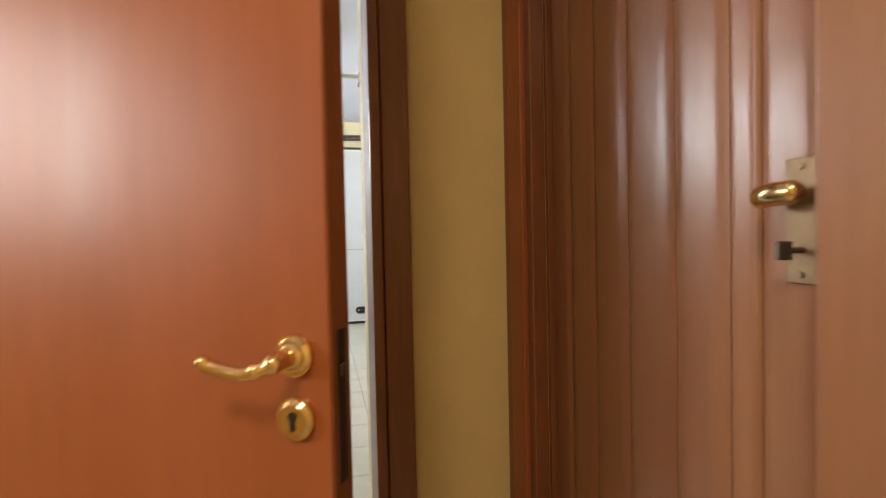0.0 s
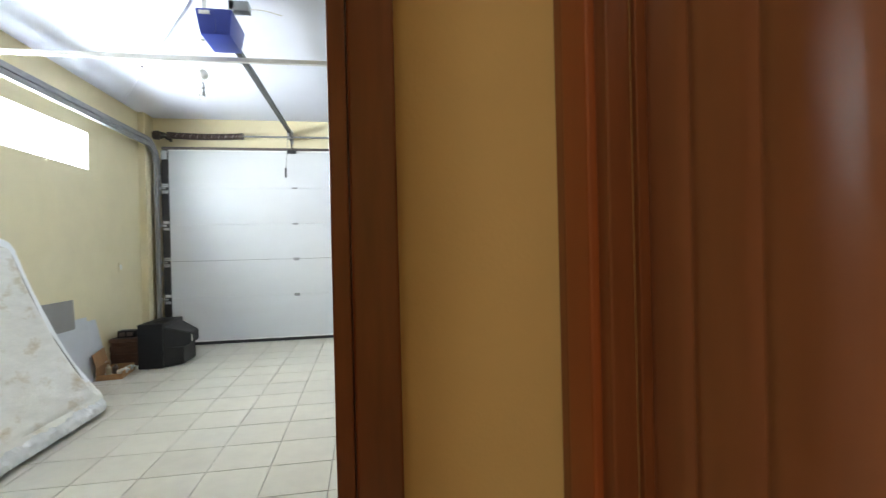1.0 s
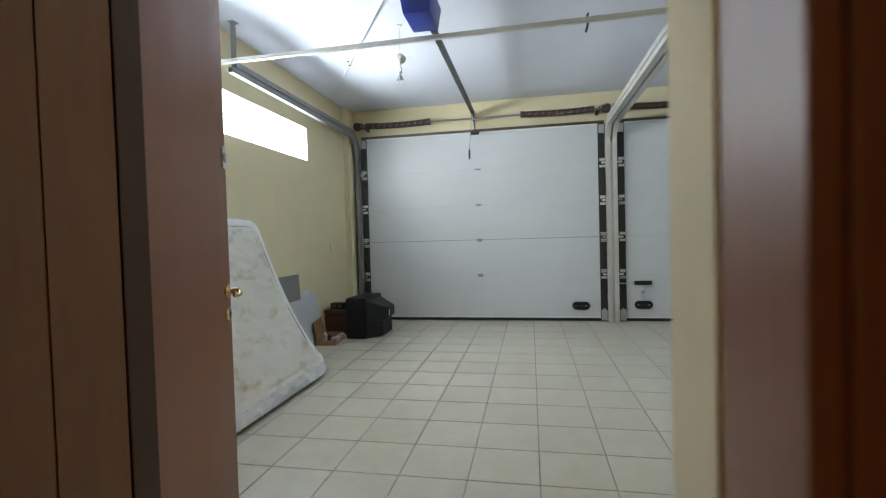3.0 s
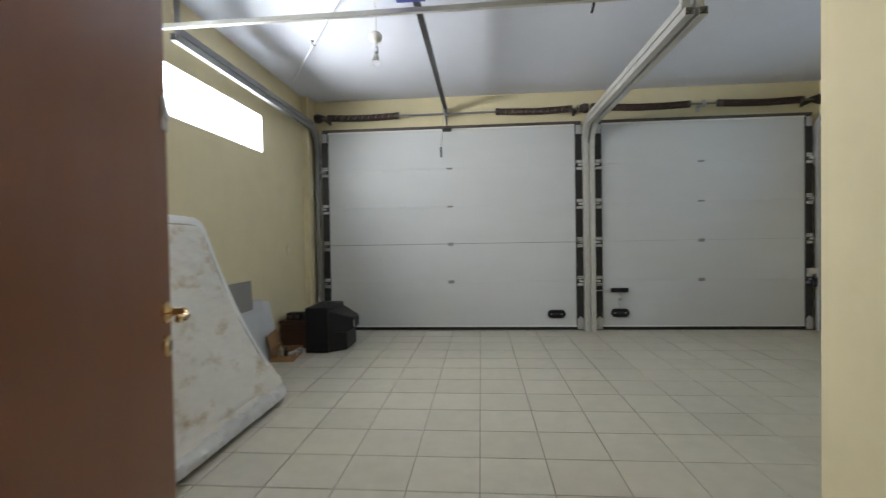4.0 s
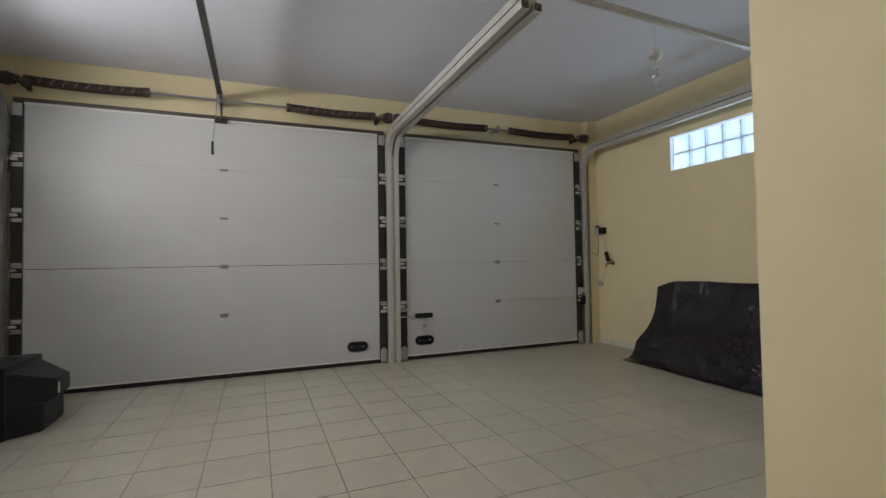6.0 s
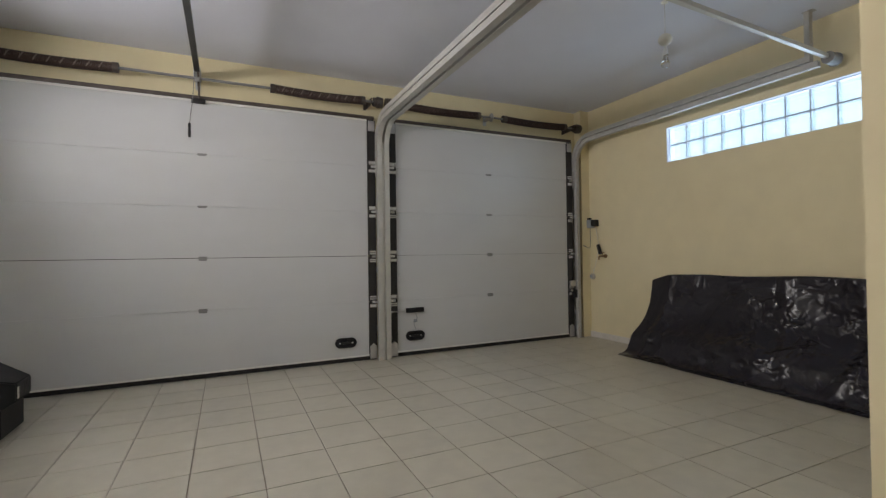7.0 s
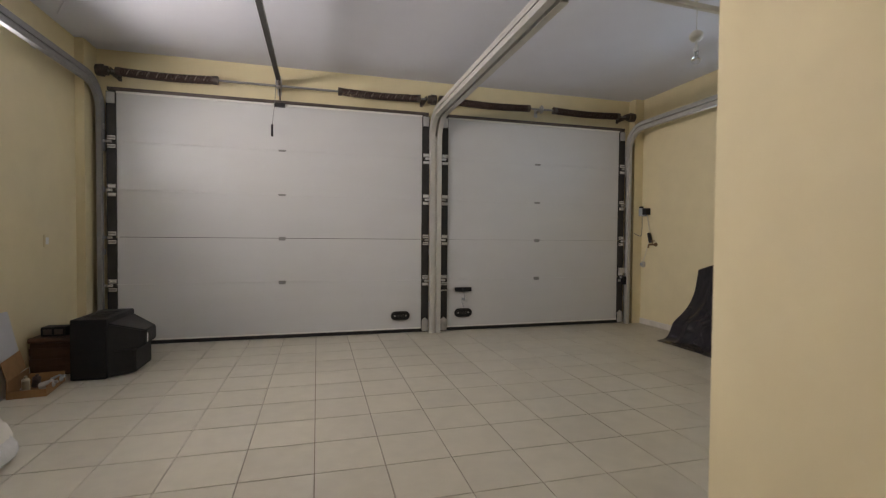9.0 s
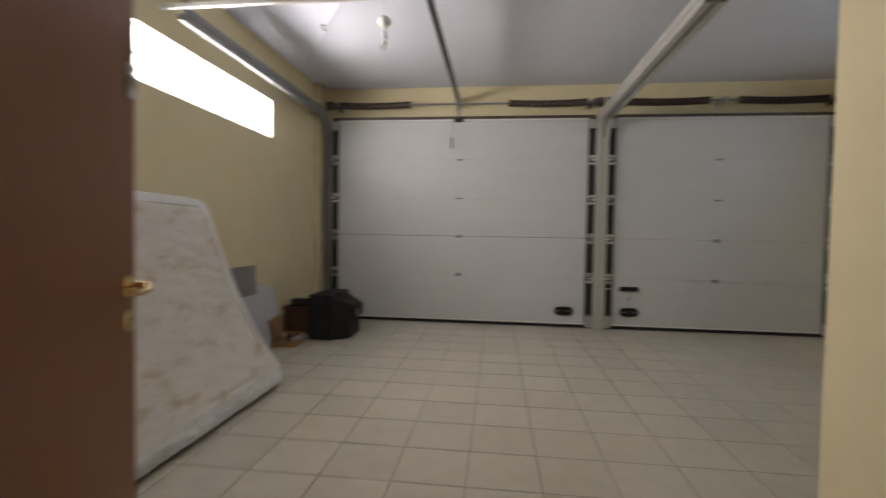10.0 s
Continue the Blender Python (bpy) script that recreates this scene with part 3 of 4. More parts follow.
solo("cross_bar", bm, M_TRACK, "pale steel angle bar tying the door tracks together", "bar")

# ---- torsion springs ----


def spring_assembly(x0, x1, springs, plates, label, marks=0):
    s = thing("torsion_spring_unit", label, "spring unit", (0, 5.885, 2.848), group="torsion springs")
    bm = bmesh.new()
    cyl_bm(bm, (x0, 0, 0), (x1, 0, 0), 0.0125, seg=12)
    part("shaft", bm, M_HINGE, s, "thin steel shaft", smooth=True)
    for a, b in springs:
        turns, n = int((b - a) / 0.0125), 10
        pts = []
        for i in range(turns * n + 1):
            f = i / (turns * n)
            th = 2 * math.pi * i / n
            sag = -0.014 * math.sin(math.pi * f)
            pts.append((a + (b - a) * f, 0.039 * math.cos(th), sag + 0.039 * math.sin(th)))
        bm = bmesh.new()
        sweep_bm(bm, pts, ring_profile(0.0058, 5), (1, 0, 0))
        sp = part("spring", bm, M_SPRING, s, "dark oiled coil spring", smooth=True)
        for e in (a, b):
            bm = bmesh.new()
            cyl_bm(bm, (e - 0.022, 0, 0), (e + 0.022, 0, 0), 0.045, seg=20)
            part("end_plug", bm, M_DARKSTEEL, sp, smooth=True)
        # slanting chalk marks along the coil
        for k in range(marks):
            f = 0.06 + 0.88 * (k + 0.5) / marks
            c, drop = a + (b - a) * f, -0.014 * math.sin(math.pi * f)
            bm = bmesh.new()
            tube_bm(bm, [(c + 0.030 * w_, -0.0475 * math.cos(1.15 * w_), drop + 0.0475 * math.sin(1.15 * w_)) for w_ in (-0.5, -0.25, 0.0, 0.25, 0.5)], 0.0040, 6)
            part("mark", bm, M_CHALK, sp)
    for e in (x0, x1):
        bm = bmesh.new()
        s_ = 1 if e == x0 else -1
        cyl_bm(bm, (e, 0, 0), (e + s_ * 0.06, 0, 0), 0.056, 0.062, seg=24)
        cyl_bm(bm, (e + s_ * 0.062, 0, 0), (e + s_ * 0.10, 0, 0), 0.048, seg=24)
        part("cable_drum", bm, M_DARKSTEEL, s, "dark cable drum", smooth=True)
        bm = B((e + s_ * 0.125, e + s_ * 0.13, -0.03, 0.170, -0.035, 0.035), (e + s_ * 0.131, e + s_ * 0.165, 0.165, 0.170, -0.05, 0.05))
        part("end_plate", bm, M_DARKSTEEL, s)
    for p in plates:
        bm = B((p - 0.004, p + 0.004, -0.030, 0.164, -0.018, 0.018), (p - 0.022, p + 0.022, 0.165, 0.170, -0.06, 0.06))
        cyl_bm(bm, (p - 0.003, 0, 0), (p + 0.003, 0, 0), 0.052, seg=24)
        cyl_bm(bm, (p - 0.02, 0, 0), (p + 0.02, 0, 0), 0.033, seg=16)
        part("bearing_plate", bm, M_STEEL, s)
    return s


spring_assembly(-1.76, 1.79, ((-1.565, -0.655), (0.65, 1.57)), (-0.02,), "long torsion spring shaft above the wide garage door", 9)
spring_assembly(1.83, 4.60, ((2.05, 3.01), (3.39, 4.34)), (3.20,), "torsion spring shaft above the narrow garage door")

# ---- door opener ----
op = thing("garage_door_opener", "blue ceiling garage door opener with a long dark rail", "door opener", (-0.02, 2.77, 2.765))
bm = bmesh.new()
box_bm(bm, -0.125, 0.115, -0.17, 0.20, 0.02, 0.19, bev=0.012)
for v in bm.verts:
    if v.co.z < 0.08:
        v.co.x *= 0.82
        v.co.y *= 0.86
body = part("housing", bm, M_BLUE, op, "deep blue plastic housing", smooth=True)
part("seam", B((-0.008, 0.008, -0.174, -0.166, 0.03, 0.12)), M_BLUE, body)
part("sticker", B((-0.10, -0.03, -0.1735, -0.171, 0.145, 0.172)), M_WHITEPL, body, "small white sticker")
part("top_plate", B((-0.11, 0.10, -0.15, 0.18, 0.191, 0.197)), M_STEEL, op)
bm = bmesh.new()
sweep_bm(bm, [(0, 0.20, 0.155), (0.0, 3.10, 0.155)], [(-0.022, -0.02), (-0.006, -0.02), (-0.006, -0.014), (-0.016, -0.014), (-0.016, 0.016), (0.016, 0.016), (0.016, -0.014), (0.006, -0.014), (0.006, -0.02), (0.022, -0.02), (0.022, 0.022), (-0.022, 0.022)])
part("rail", bm, M_RAIL, op, "dark steel drive rail")
for x in (-0.10, 0.08):
    part("hanger", B((x - 0.015, x + 0.015, -0.05, -0.046, 0.198, CEIL - 2.765), (x - 0.025, x + 0.025, -0.10, -0.046, CEIL - 2.769, CEIL - 2.766)), M_TRACK, op, "perforated ceiling strap")
bm = B((-0.03, 0.03, 3.08, 3.27, 0.10, 0.185), bev=0.004)
part("header_bracket", bm, M_STEEL, op)
bm = bmesh.new()
tube_bm(bm, [(0.008, 3.06, 0.13), (0.012, 3.17, -0.03), (0.01, 3.20, -0.10)], 0.009)
part("door_arm", bm, M_DARKSTEEL, op, smooth=True)
bm = B((-0.055, 0.065, 3.185, 3.222, -0.125, -0.08), bev=0.004)
part("door_bracket", bm, M_BLACK, op)
bm = bmesh.new()
tube_bm(bm, smooth_path([(-0.02, 3.06, 0.13), (-0.035, 3.08, -0.10), (-0.065, 3.11, -0.35)]), 0.003)
cord = part("release_cord", bm, M_CABLE, op, smooth=True)
bm = bmesh.new()
box_bm(bm, -0.078, -0.054, 3.098, 3.122, -0.48, -0.345, bev=0.008)
part("pull_handle", bm, M_BLACKPL, cord, "dark release handle", smooth=True)
bm = B((0.06, 0.20, -0.05, 0.03, 0.245, 0.315), bev=0.006)
part("receiver", bm, M_GREYPL, op, "small grey radio receiver")
bm = bmesh.new()
tube_bm(bm, smooth_path([(0.20, 0, 0.28), (0.30, 0.02, 0.285), (0.42, 0.05, 0.27)]), 0.003)
part("aerial", bm, M_CABLE_W, op, smooth=True)
bm = bmesh.new()
tube_bm(bm, smooth_path([(0.06, 0, 0.27), (0.03, -0.01, 0.22), (0.03, 0, 0.197)]), 0.004)
part("lead", bm, M_CABLE_W, op, smooth=True)


# ---- bare bulbs ----
def pendant(x, y, name="pendant_lamp"):
    t = thing(name, "bare clear bulb on a white holder below the ceiling, unlit", "lamp", (x, y, CEIL), group="bare bulbs")
    bm = bmesh.new()
    cyl_bm(bm, (0, 0, -0.001), (0, 0, -0.014), 0.026, 0.020, seg=24)
    part("ceiling_rose", bm, M_WHITEPL, t, smooth=True)
    bm = bmesh.new()
    tube_bm(bm, [(0, 0, -0.02), (0.002, 0, -0.14), (0, 0, -0.26)], 0.002)
    part("cord", bm, M_SEAM, t, smooth=True)
    bm = bmesh.new()
    ball_bm(bm, (0, 0, -0.30), 0.052, sz=0.9)
    part("cap", bm, M_WHITEPL, t, "cream plastic cap", smooth=True)
    bm = bmesh.new()
    cyl_bm(bm, (0, 0, -0.372), (0, 0, -0.342), 0.008, 0.012)
    cyl_bm(bm, (0, 0, -0.425), (0, 0, -0.373), 0.021, 0.014)
    part("socket", bm, M_BRIGHT, t, "small metal socket", smooth=True)
    bm = bmesh.new()
    ball_bm(bm, (0, 0, -0.49), 0.034)
    cyl_bm(bm, (0, 0, -0.468), (0, 0, -0.426), 0.024, 0.014)
    bulb = part("bulb", bm, M_GLASS, t, "clear glass bulb", smooth=True)
    bm = bmesh.new()
    cyl_bm(bm, (0, 0, -0.485), (0, 0, -0.43), 0.006, 0.010, seg=10)
    part("filament_stem", bm, M_STEEL, bulb, smooth=True)
    return t


pendant(-0.39, 3.50)
pendant(3.345, 3.505)

# ---- ceiling conduit and dangling cable ----
bm = bmesh.new()
tube_bm(bm, [(-1.79, 5.24, CEIL - 0.008), (-1.0, 3.98, CEIL - 0.009), (-0.19, 2.72, CEIL - 0.008)], 0.009)
solo("cable_conduit", bm, M_CEIL, "thin white cable conduit across the ceiling", "conduit", smooth=True)
bm = bmesh.new()
tube_bm(bm, smooth_path([(1.17, 2.98, 2.80), (1.16, 2.965, 2.76), (1.165, 2.962, 2.72), (1.15, 2.96, 2.66)]), 0.008)
solo("cable_end", bm, M_BLACK, "short black cable end hanging from the cross bar", "cable", smooth=True)

bm = bmesh.new()
cyl_bm(bm, (-1.149, 4.169, CEIL - 0.001), (-1.149, 4.169, CEIL - 0.006), 0.016, seg=16)
tube_bm(bm, smooth_path([(-1.149, 4.169, CEIL - 0.006), (-1.149, 4.169, CEIL - 0.035), (-1.135, 4.169, CEIL - 0.050), (-1.120, 4.169, CEIL - 0.040)]), 0.004)
solo("ceiling_hook", bm, M_DARKSTEEL, "small dark steel hook in the white ceiling", "hook", smooth=True)

# ---- mattress ----


def mattress():
    L, H, TH = 1.90, 1.52, 0.17
    lean = math.atan2(1.40, 0.70)
    t = thing("mattress", "white stained mattress leaning on the wall, lower edge wrapped in film", "mattress")
    bm = bmesh.new()
    nx, nz = 95, 76
    r = 0.20

    def outline(u, v):
        """Rounded rectangle from the unit square."""
        a, b = u * L, v * H
        return a, b

    def grid(side):
        rows = []
        for j in range(nz + 1):
            row = []
            for i in range(nx + 1):
                a, b = outline(i / nx, j / nz)
                # round the corners
                for ca, cb, sa, sb in ((r, r, -1, -1), (L - r, r, 1, -1), (r, H - r, -1, 1), (L - r, H - r, 1, 1)):
                    da, db = (a - ca) * sa, (b - cb) * sb
                    if da > 0 and db > 0:
                        q = max(da, db) / math.hypot(da, db)
                        a, b = ca + sa * da * q, cb + sb * db * q
                edge = min(a, L - a, b, H - b)
                puff = 0.022 * min(1, edge / 0.10)
                puff += 0.012 * noise.noise((a * 2.4, b * 2.4, side * 5.0)) + 0.006 * noise.noise((a * 6 + b, b * 17, side * 3.0)) * min(1, edge / 0.12) - 0.010 * max(0, 1 - abs(edge - 0.085) / 0.022)
                row.append(bm.verts.new((a, b, side * (TH / 2 + puff - 0.02 * (edge < 0.01)))))
            rows.append(row)
        for j in range(nz):
            for i in range(nx):
                q = (rows[j][i], rows[j][i + 1], rows[j + 1][i + 1], rows[j + 1][i])
                bm.faces.new(q if side > 0 else q[::-1])
        return rows
    f, b_ = grid(1), grid(-1)
    border = lambda g: g[0] + [g[j][-1] for j in range(1, nz + 1)] + g[-1][-2::-1] + [g[j][0] for j in range(nz - 1, 0, -1)]
    bf, bb = border(f), border(b_)
    n = len(bf)
    mids = [bm.verts.new((p.co + q.co) / 2 + ((p.co + q.co) / 2 - Vector((L / 2, H / 2, 0))).normalized() * 0.016) for p, q in zip(bf, bb)]
    for i in range(n):
        k = (i + 1) % n
        bm.faces.new((bf[i], mids[i], mids[k], bf[k]))
        bm.faces.new((mids[i], bb[i], bb[k], mids[k]))
    # white border cloth outside the seam
    for f_ in bm.faces:
        c_ = f_.calc_center_median()
        da, db_ = max(r - c_.x, c_.x - (L - r), 0), max(r - c_.y, c_.y - (H - r), 0)
        inner = r - math.hypot(da, db_) if da and db_ else min(c_.x, L - c_.x, c_.y, H - c_.y)
        if inner < 0.085 and c_.y > 0.22:
            f_.material_index = 1
    # local a runs along +y, b up the slope, thickness towards the room
    up = Vector((-math.cos(lean), 0, math.sin(lean)))
    nrm = Vector((math.sin(lean), 0, math.cos(lean)))
    m = Matrix(((0, up.x, nrm.x, 0), (1, up.y, nrm.y, 0), (0, up.z, nrm.z, 0), (0, 0, 0, 1)))
    base = Matrix.Translation((-1.195, 1.485, 0.036))
    t.matrix_world = base
    def sag(b):
        return -0.085 * math.sin(math.pi * min(1, max(0, b / H)) ** 0.85)

    for v in bm.verts:
        v.co.z += sag(v.co.y)
    bmesh.ops.transform(bm, matrix=m, verts=bm.verts[:])
    me = part("mattress_body", bm, M_MATTRESS, t, smooth=True)
    me.data.materials.append(M_BORDER)
    # piping round the front face
    path = []
    for i in range(0, 73):
        th = 2 * math.pi * i / 72
        c, s = math.cos(th), math.sin(th)
        k = 0.12
        a = L / 2 + (L / 2 - 0.085) * math.copysign(abs(c) ** k, c)
        b = H / 2 + (H / 2 - 0.085) * math.copysign(abs(s) ** k, s)
        for ca, cb, sa, sb in ((r, r, -1, -1), (L - r, r, 1, -1), (r, H - r, -1, 1), (L - r, H - r, 1, 1)):
            da, db = (a - ca) * sa, (b - cb) * sb
            if da > 0 and db > 0 and math.hypot(da, db) > r - 0.085:
                q = (r - 0.085) / math.hypot(da, db)
                a, b = ca + sa * da * q, cb + sb * db * q
        if b > 0.24:
            path.append(m @ Vector((a, b, TH / 2 + 0.010 + sag(b))))
        else:
            path.append(None)
    bm = bmesh.new()
    for p, q in zip(path, path[1:]):
        if p is not None and q is not None and (q - p).length > 1e-4:
            cyl_bm(bm, p, q, 0.005, seg=8)
            ball_bm(bm, q, 0.005, seg=8)
    part("piping", bm, M_SEAM, me, "greyish edge seam", smooth=True)
    # crumpled film along the lower edge
    bm = bmesh.new()
    rows = []
    for i in range(141):
        a = 0.05 + (L - 0.13) * i / 140
        lift = 0.03 * max(0, (a - L + 0.20) / 0.12) ** 2
        row = []
        for j, (bb_, cc) in enumerate(((0.050, 0.006), (0.036, 0.012), (0.012, 0.017), (-0.015, 0.016), (-0.045, 0.006), (-0.065, -0.02))):
            w = 0.012 * noise.noise((a * 9, bb_ * 14, 3.1)) + 0.009 * noise.noise((a * 26, bb_ * 30, 7.0))
            top = (0.05 * noise.noise((a * 5, 0, 1.0)) + 0.025 * noise.noise((a * 17, 0, 2.0))) if j == 0 else 0
            q = m @ Vector((a, bb_ + top + lift, TH / 2 + cc + w + sag(bb_ + top + lift)))
            q.z = max(q.z, -0.033 + 0.004 * j)
            row.append(bm.verts.new(q))
        rows.append(row)
    for p, q in zip(rows, rows[1:]):
        for j in range(5):
            bm.faces.new((p[j], q[j], q[j + 1], p[j + 1]))
    part("film_wrap", bm, M_FILM, t, "crumpled clear plastic film", smooth=True)


mattress()

# ---- boards leaning on the left wall ----


def leaning_board(name, y0, y1, h, foot, th, material, label, group="", lift=0.0):
    """A flat board with its foot on the floor, leaning to the left wall."""
    a = math.atan2(h, foot - th)
    bm = bmesh.new()
    ln = math.hypot(h, foot - th)
    box_bm(bm, -th, 0, 0, y1 - y0, 0, ln, bev=0.003, m=Matrix.Rotation(-(math.pi / 2 - a), 4, "Y"))
    ob = solo(name, bm, material, label, "board", group=group)
    ob.location = (LEFT + foot + 0.015, y0, 0.003 + lift)
    return ob


leaning_board("grey_board", 3.60, 4.29, 0.83, 0.06, 0.018, M_GREYBOARD, "grey board leaning on the yellow wall behind white boards", "leaning boards")
leaning_board("white_board", 3.55, 4.50, 0.63, 0.11, 0.02, M_WHITEBOARD, "white laminated board leaning on the yellow wall", "leaning boards")
leaning_board("white_board", 3.85, 4.66, 0.585, 0.15, 0.02, M_WHITEBOARD, "low white laminated board leaning on another board", "leaning boards")

# ---- open carton with bits in it ----
ct = thing("cardboard_box", "low open brown cardboard box with raised flaps on the floor", "box", m=pose(-1.635, 4.545, 0.003, 0, 0, 8))
w, d = 0.115, 0.19
part("bottom", B((-w, w, -d, d, 0, 0.004)), M_CARD, ct)
for b in ((-w, w, -d, -d + 0.005, 0.004, 0.055), (-w, w, d - 0.005, d, 0.004, 0.085), (-w, -w + 0.005, -d + 0.006, d - 0.006, 0.004, 0.13), (w - 0.005, w, -d + 0.006, d - 0.006, 0.004, 0.075)):
    part("side", B(b), M_CARD, ct)
bm = bmesh.new()
box_bm(bm, 0, 0.004, -d + 0.01, d - 0.04, 0, 0.145, m=Matrix.Translation((-w, 0, 0.131)) @ Matrix.Rotation(radians(-14), 4, "Y") @ Matrix.Rotation(radians(4), 4, "X"))
part("flap", bm, M_CARD, ct, "tall raised flap")


def can(name, x, y, r, h_, material, label, tilt=0):
    bm = bmesh.new()
    cyl_bm(bm, (0, 0, 0), (0, 0, h_), r, seg=20)
    cyl_bm(bm, (0, 0, h_), (0, 0, h_ + 0.012), r * 0.9, r * 0.55, seg=20)
    cyl_bm(bm, (0, 0, h_ + 0.012), (0, 0, h_ + 0.03), r * 0.4, seg=14)
    ob = solo(name, bm, material, label, "can", smooth=True)
    ob.matrix_world = pose(-1.625, 4.55, 0.008, 0, 0, 6) @ pose(x, y, 0.004 + r * math.sin(radians(abs(tilt))), tilt, 0, tilt * 1.3)


can("spray_can", -0.045, -0.09, 0.024, 0.10, M_TAN, "pale spray can leaning in the cardboard box", 14)
can("tin", 0.03, -0.06, 0.030, 0.08, M_STEEL, "dull metal tin lying in the cardboard box", -72)
can("tin", 0.05, 0.09, 0.028, 0.06, M_GREYPL, "small grey tin lying in the cardboard box", 66)
can("tin", -0.04, 0.05, 0.026, 0.075, M_DARKSTEEL, "small dark tin leaning in the cardboard box", 25)

# ---- dark crate with a small radio on it ----
cr = thing("wooden_crate", "dark brown wooden crate with rounded top edge by the wall", "crate", (-1.715, 5.10, 0.003))
part("crate_body", B((-0.17, 0.17, -0.15, 0.15, 0.0, 0.27), bev=0.006), M_CRATE, cr)
bm = B((-0.185, 0.185, -0.165, 0.165, 0.271, 0.315), bev=0.018)
part("lid", bm, M_CRATE, cr, smooth=True)
for z in (0.08, 0.17):
    part("slat", B((-0.172, 0.172, -0.158, -0.151, z, z + 0.06), bev=0.002), M_CRATE, cr)
rd = thing("radio_cassette", "small black device on the wooden crate", "device", (-1.74, 5.05, 0.319))
part("case", B((-0.09, 0.09, -0.06, 0.06, 0.0, 0.08), bev=0.010), M_BLACKPL, rd, smooth=True)
part("dial", B((-0.07, -0.01, -0.0635, -0.0605, 0.018, 0.062)), M_DARKSTEEL, rd)
part("speaker", B((0.01, 0.07, -0.0635, -0.0605, 0.018, 0.062)), M_DARKSTEEL, rd)

# ---- tube television ----
tv = thing("television", "old black tube television standing on the floor, its back turned", "television", (-1.505, 4.72, 0.003))
bm = B((0.0, 0.255, 0.0, 0.60, 0.0, 0.492), bev=0.014)
front = part("front_cabinet", bm, M_BLACKPL, tv, smooth=True)


def frustum(bm, x0, x1, r0, r1):
    (ya, yb, za, zb), (yc, yd, zc, zd) = r0, r1
    vs = [bm.verts.new(p) for p in ((x0, ya, za), (x0, yb, za), (x0, yb, zb), (x0, ya, zb), (x1, yc, zc), (x1, yd, zc), (x1, yd, zd), (x1, yc, zd))]
    for f in ((0, 3, 2, 1), (4, 5, 6, 7), (0, 1, 5, 4), (1, 2, 6, 5), (2, 3, 7, 6), (3, 0, 4, 7)):
        bm.faces.new([vs[i] for i in f])
    es = bm.edges[:]
    bmesh.ops.bevel(bm, geom=es, offset=0.008, segments=2, affect="EDGES")


bm = bmesh.new()
frustum(bm, 0.250, 0.478, (0.02, 0.58, 0.10, 0.452), (0.205, 0.455, 0.235, 0.352))
bk = part("back_shell", bm, M_BLACKPL, tv, "tapering back of the tube", smooth=True)
bm = bmesh.new()
frustum(bm, 0.250, 0.425, (0.03, 0.57, 0.004, 0.23), (0.12, 0.50, 0.015, 0.205))
part("chassis_cover", bm, M_BLACKPL, tv, smooth=True)
for k in range(6):
    part("vent_slot", B((0.4785, 0.4800, 0.25 + 0.028 * k, 0.262 + 0.028 * k, 0.26, 0.335)), M_BLACK, bk)
part("foot", B((0.26, 0.39, 0.16, 0.46, 0.0, 0.06), bev=0.008), M_BLACKPL, tv)
for k in range(9):
    part("vent_slot", B((0.05, 0.21, 0.12 + 0.04 * k, 0.135 + 0.04 * k, 0.4925, 0.495)), M_BLACK, front)
part("socket_panel", B((0.4785, 0.481, 0.212, 0.238, 0.25, 0.325)), M_WHITEPL, bk, "small pale socket label")
part("screen", B((-0.006, -0.001, 0.05, 0.55, 0.06, 0.46), bev=0.002), M_BLACK, front, "dark glass screen")


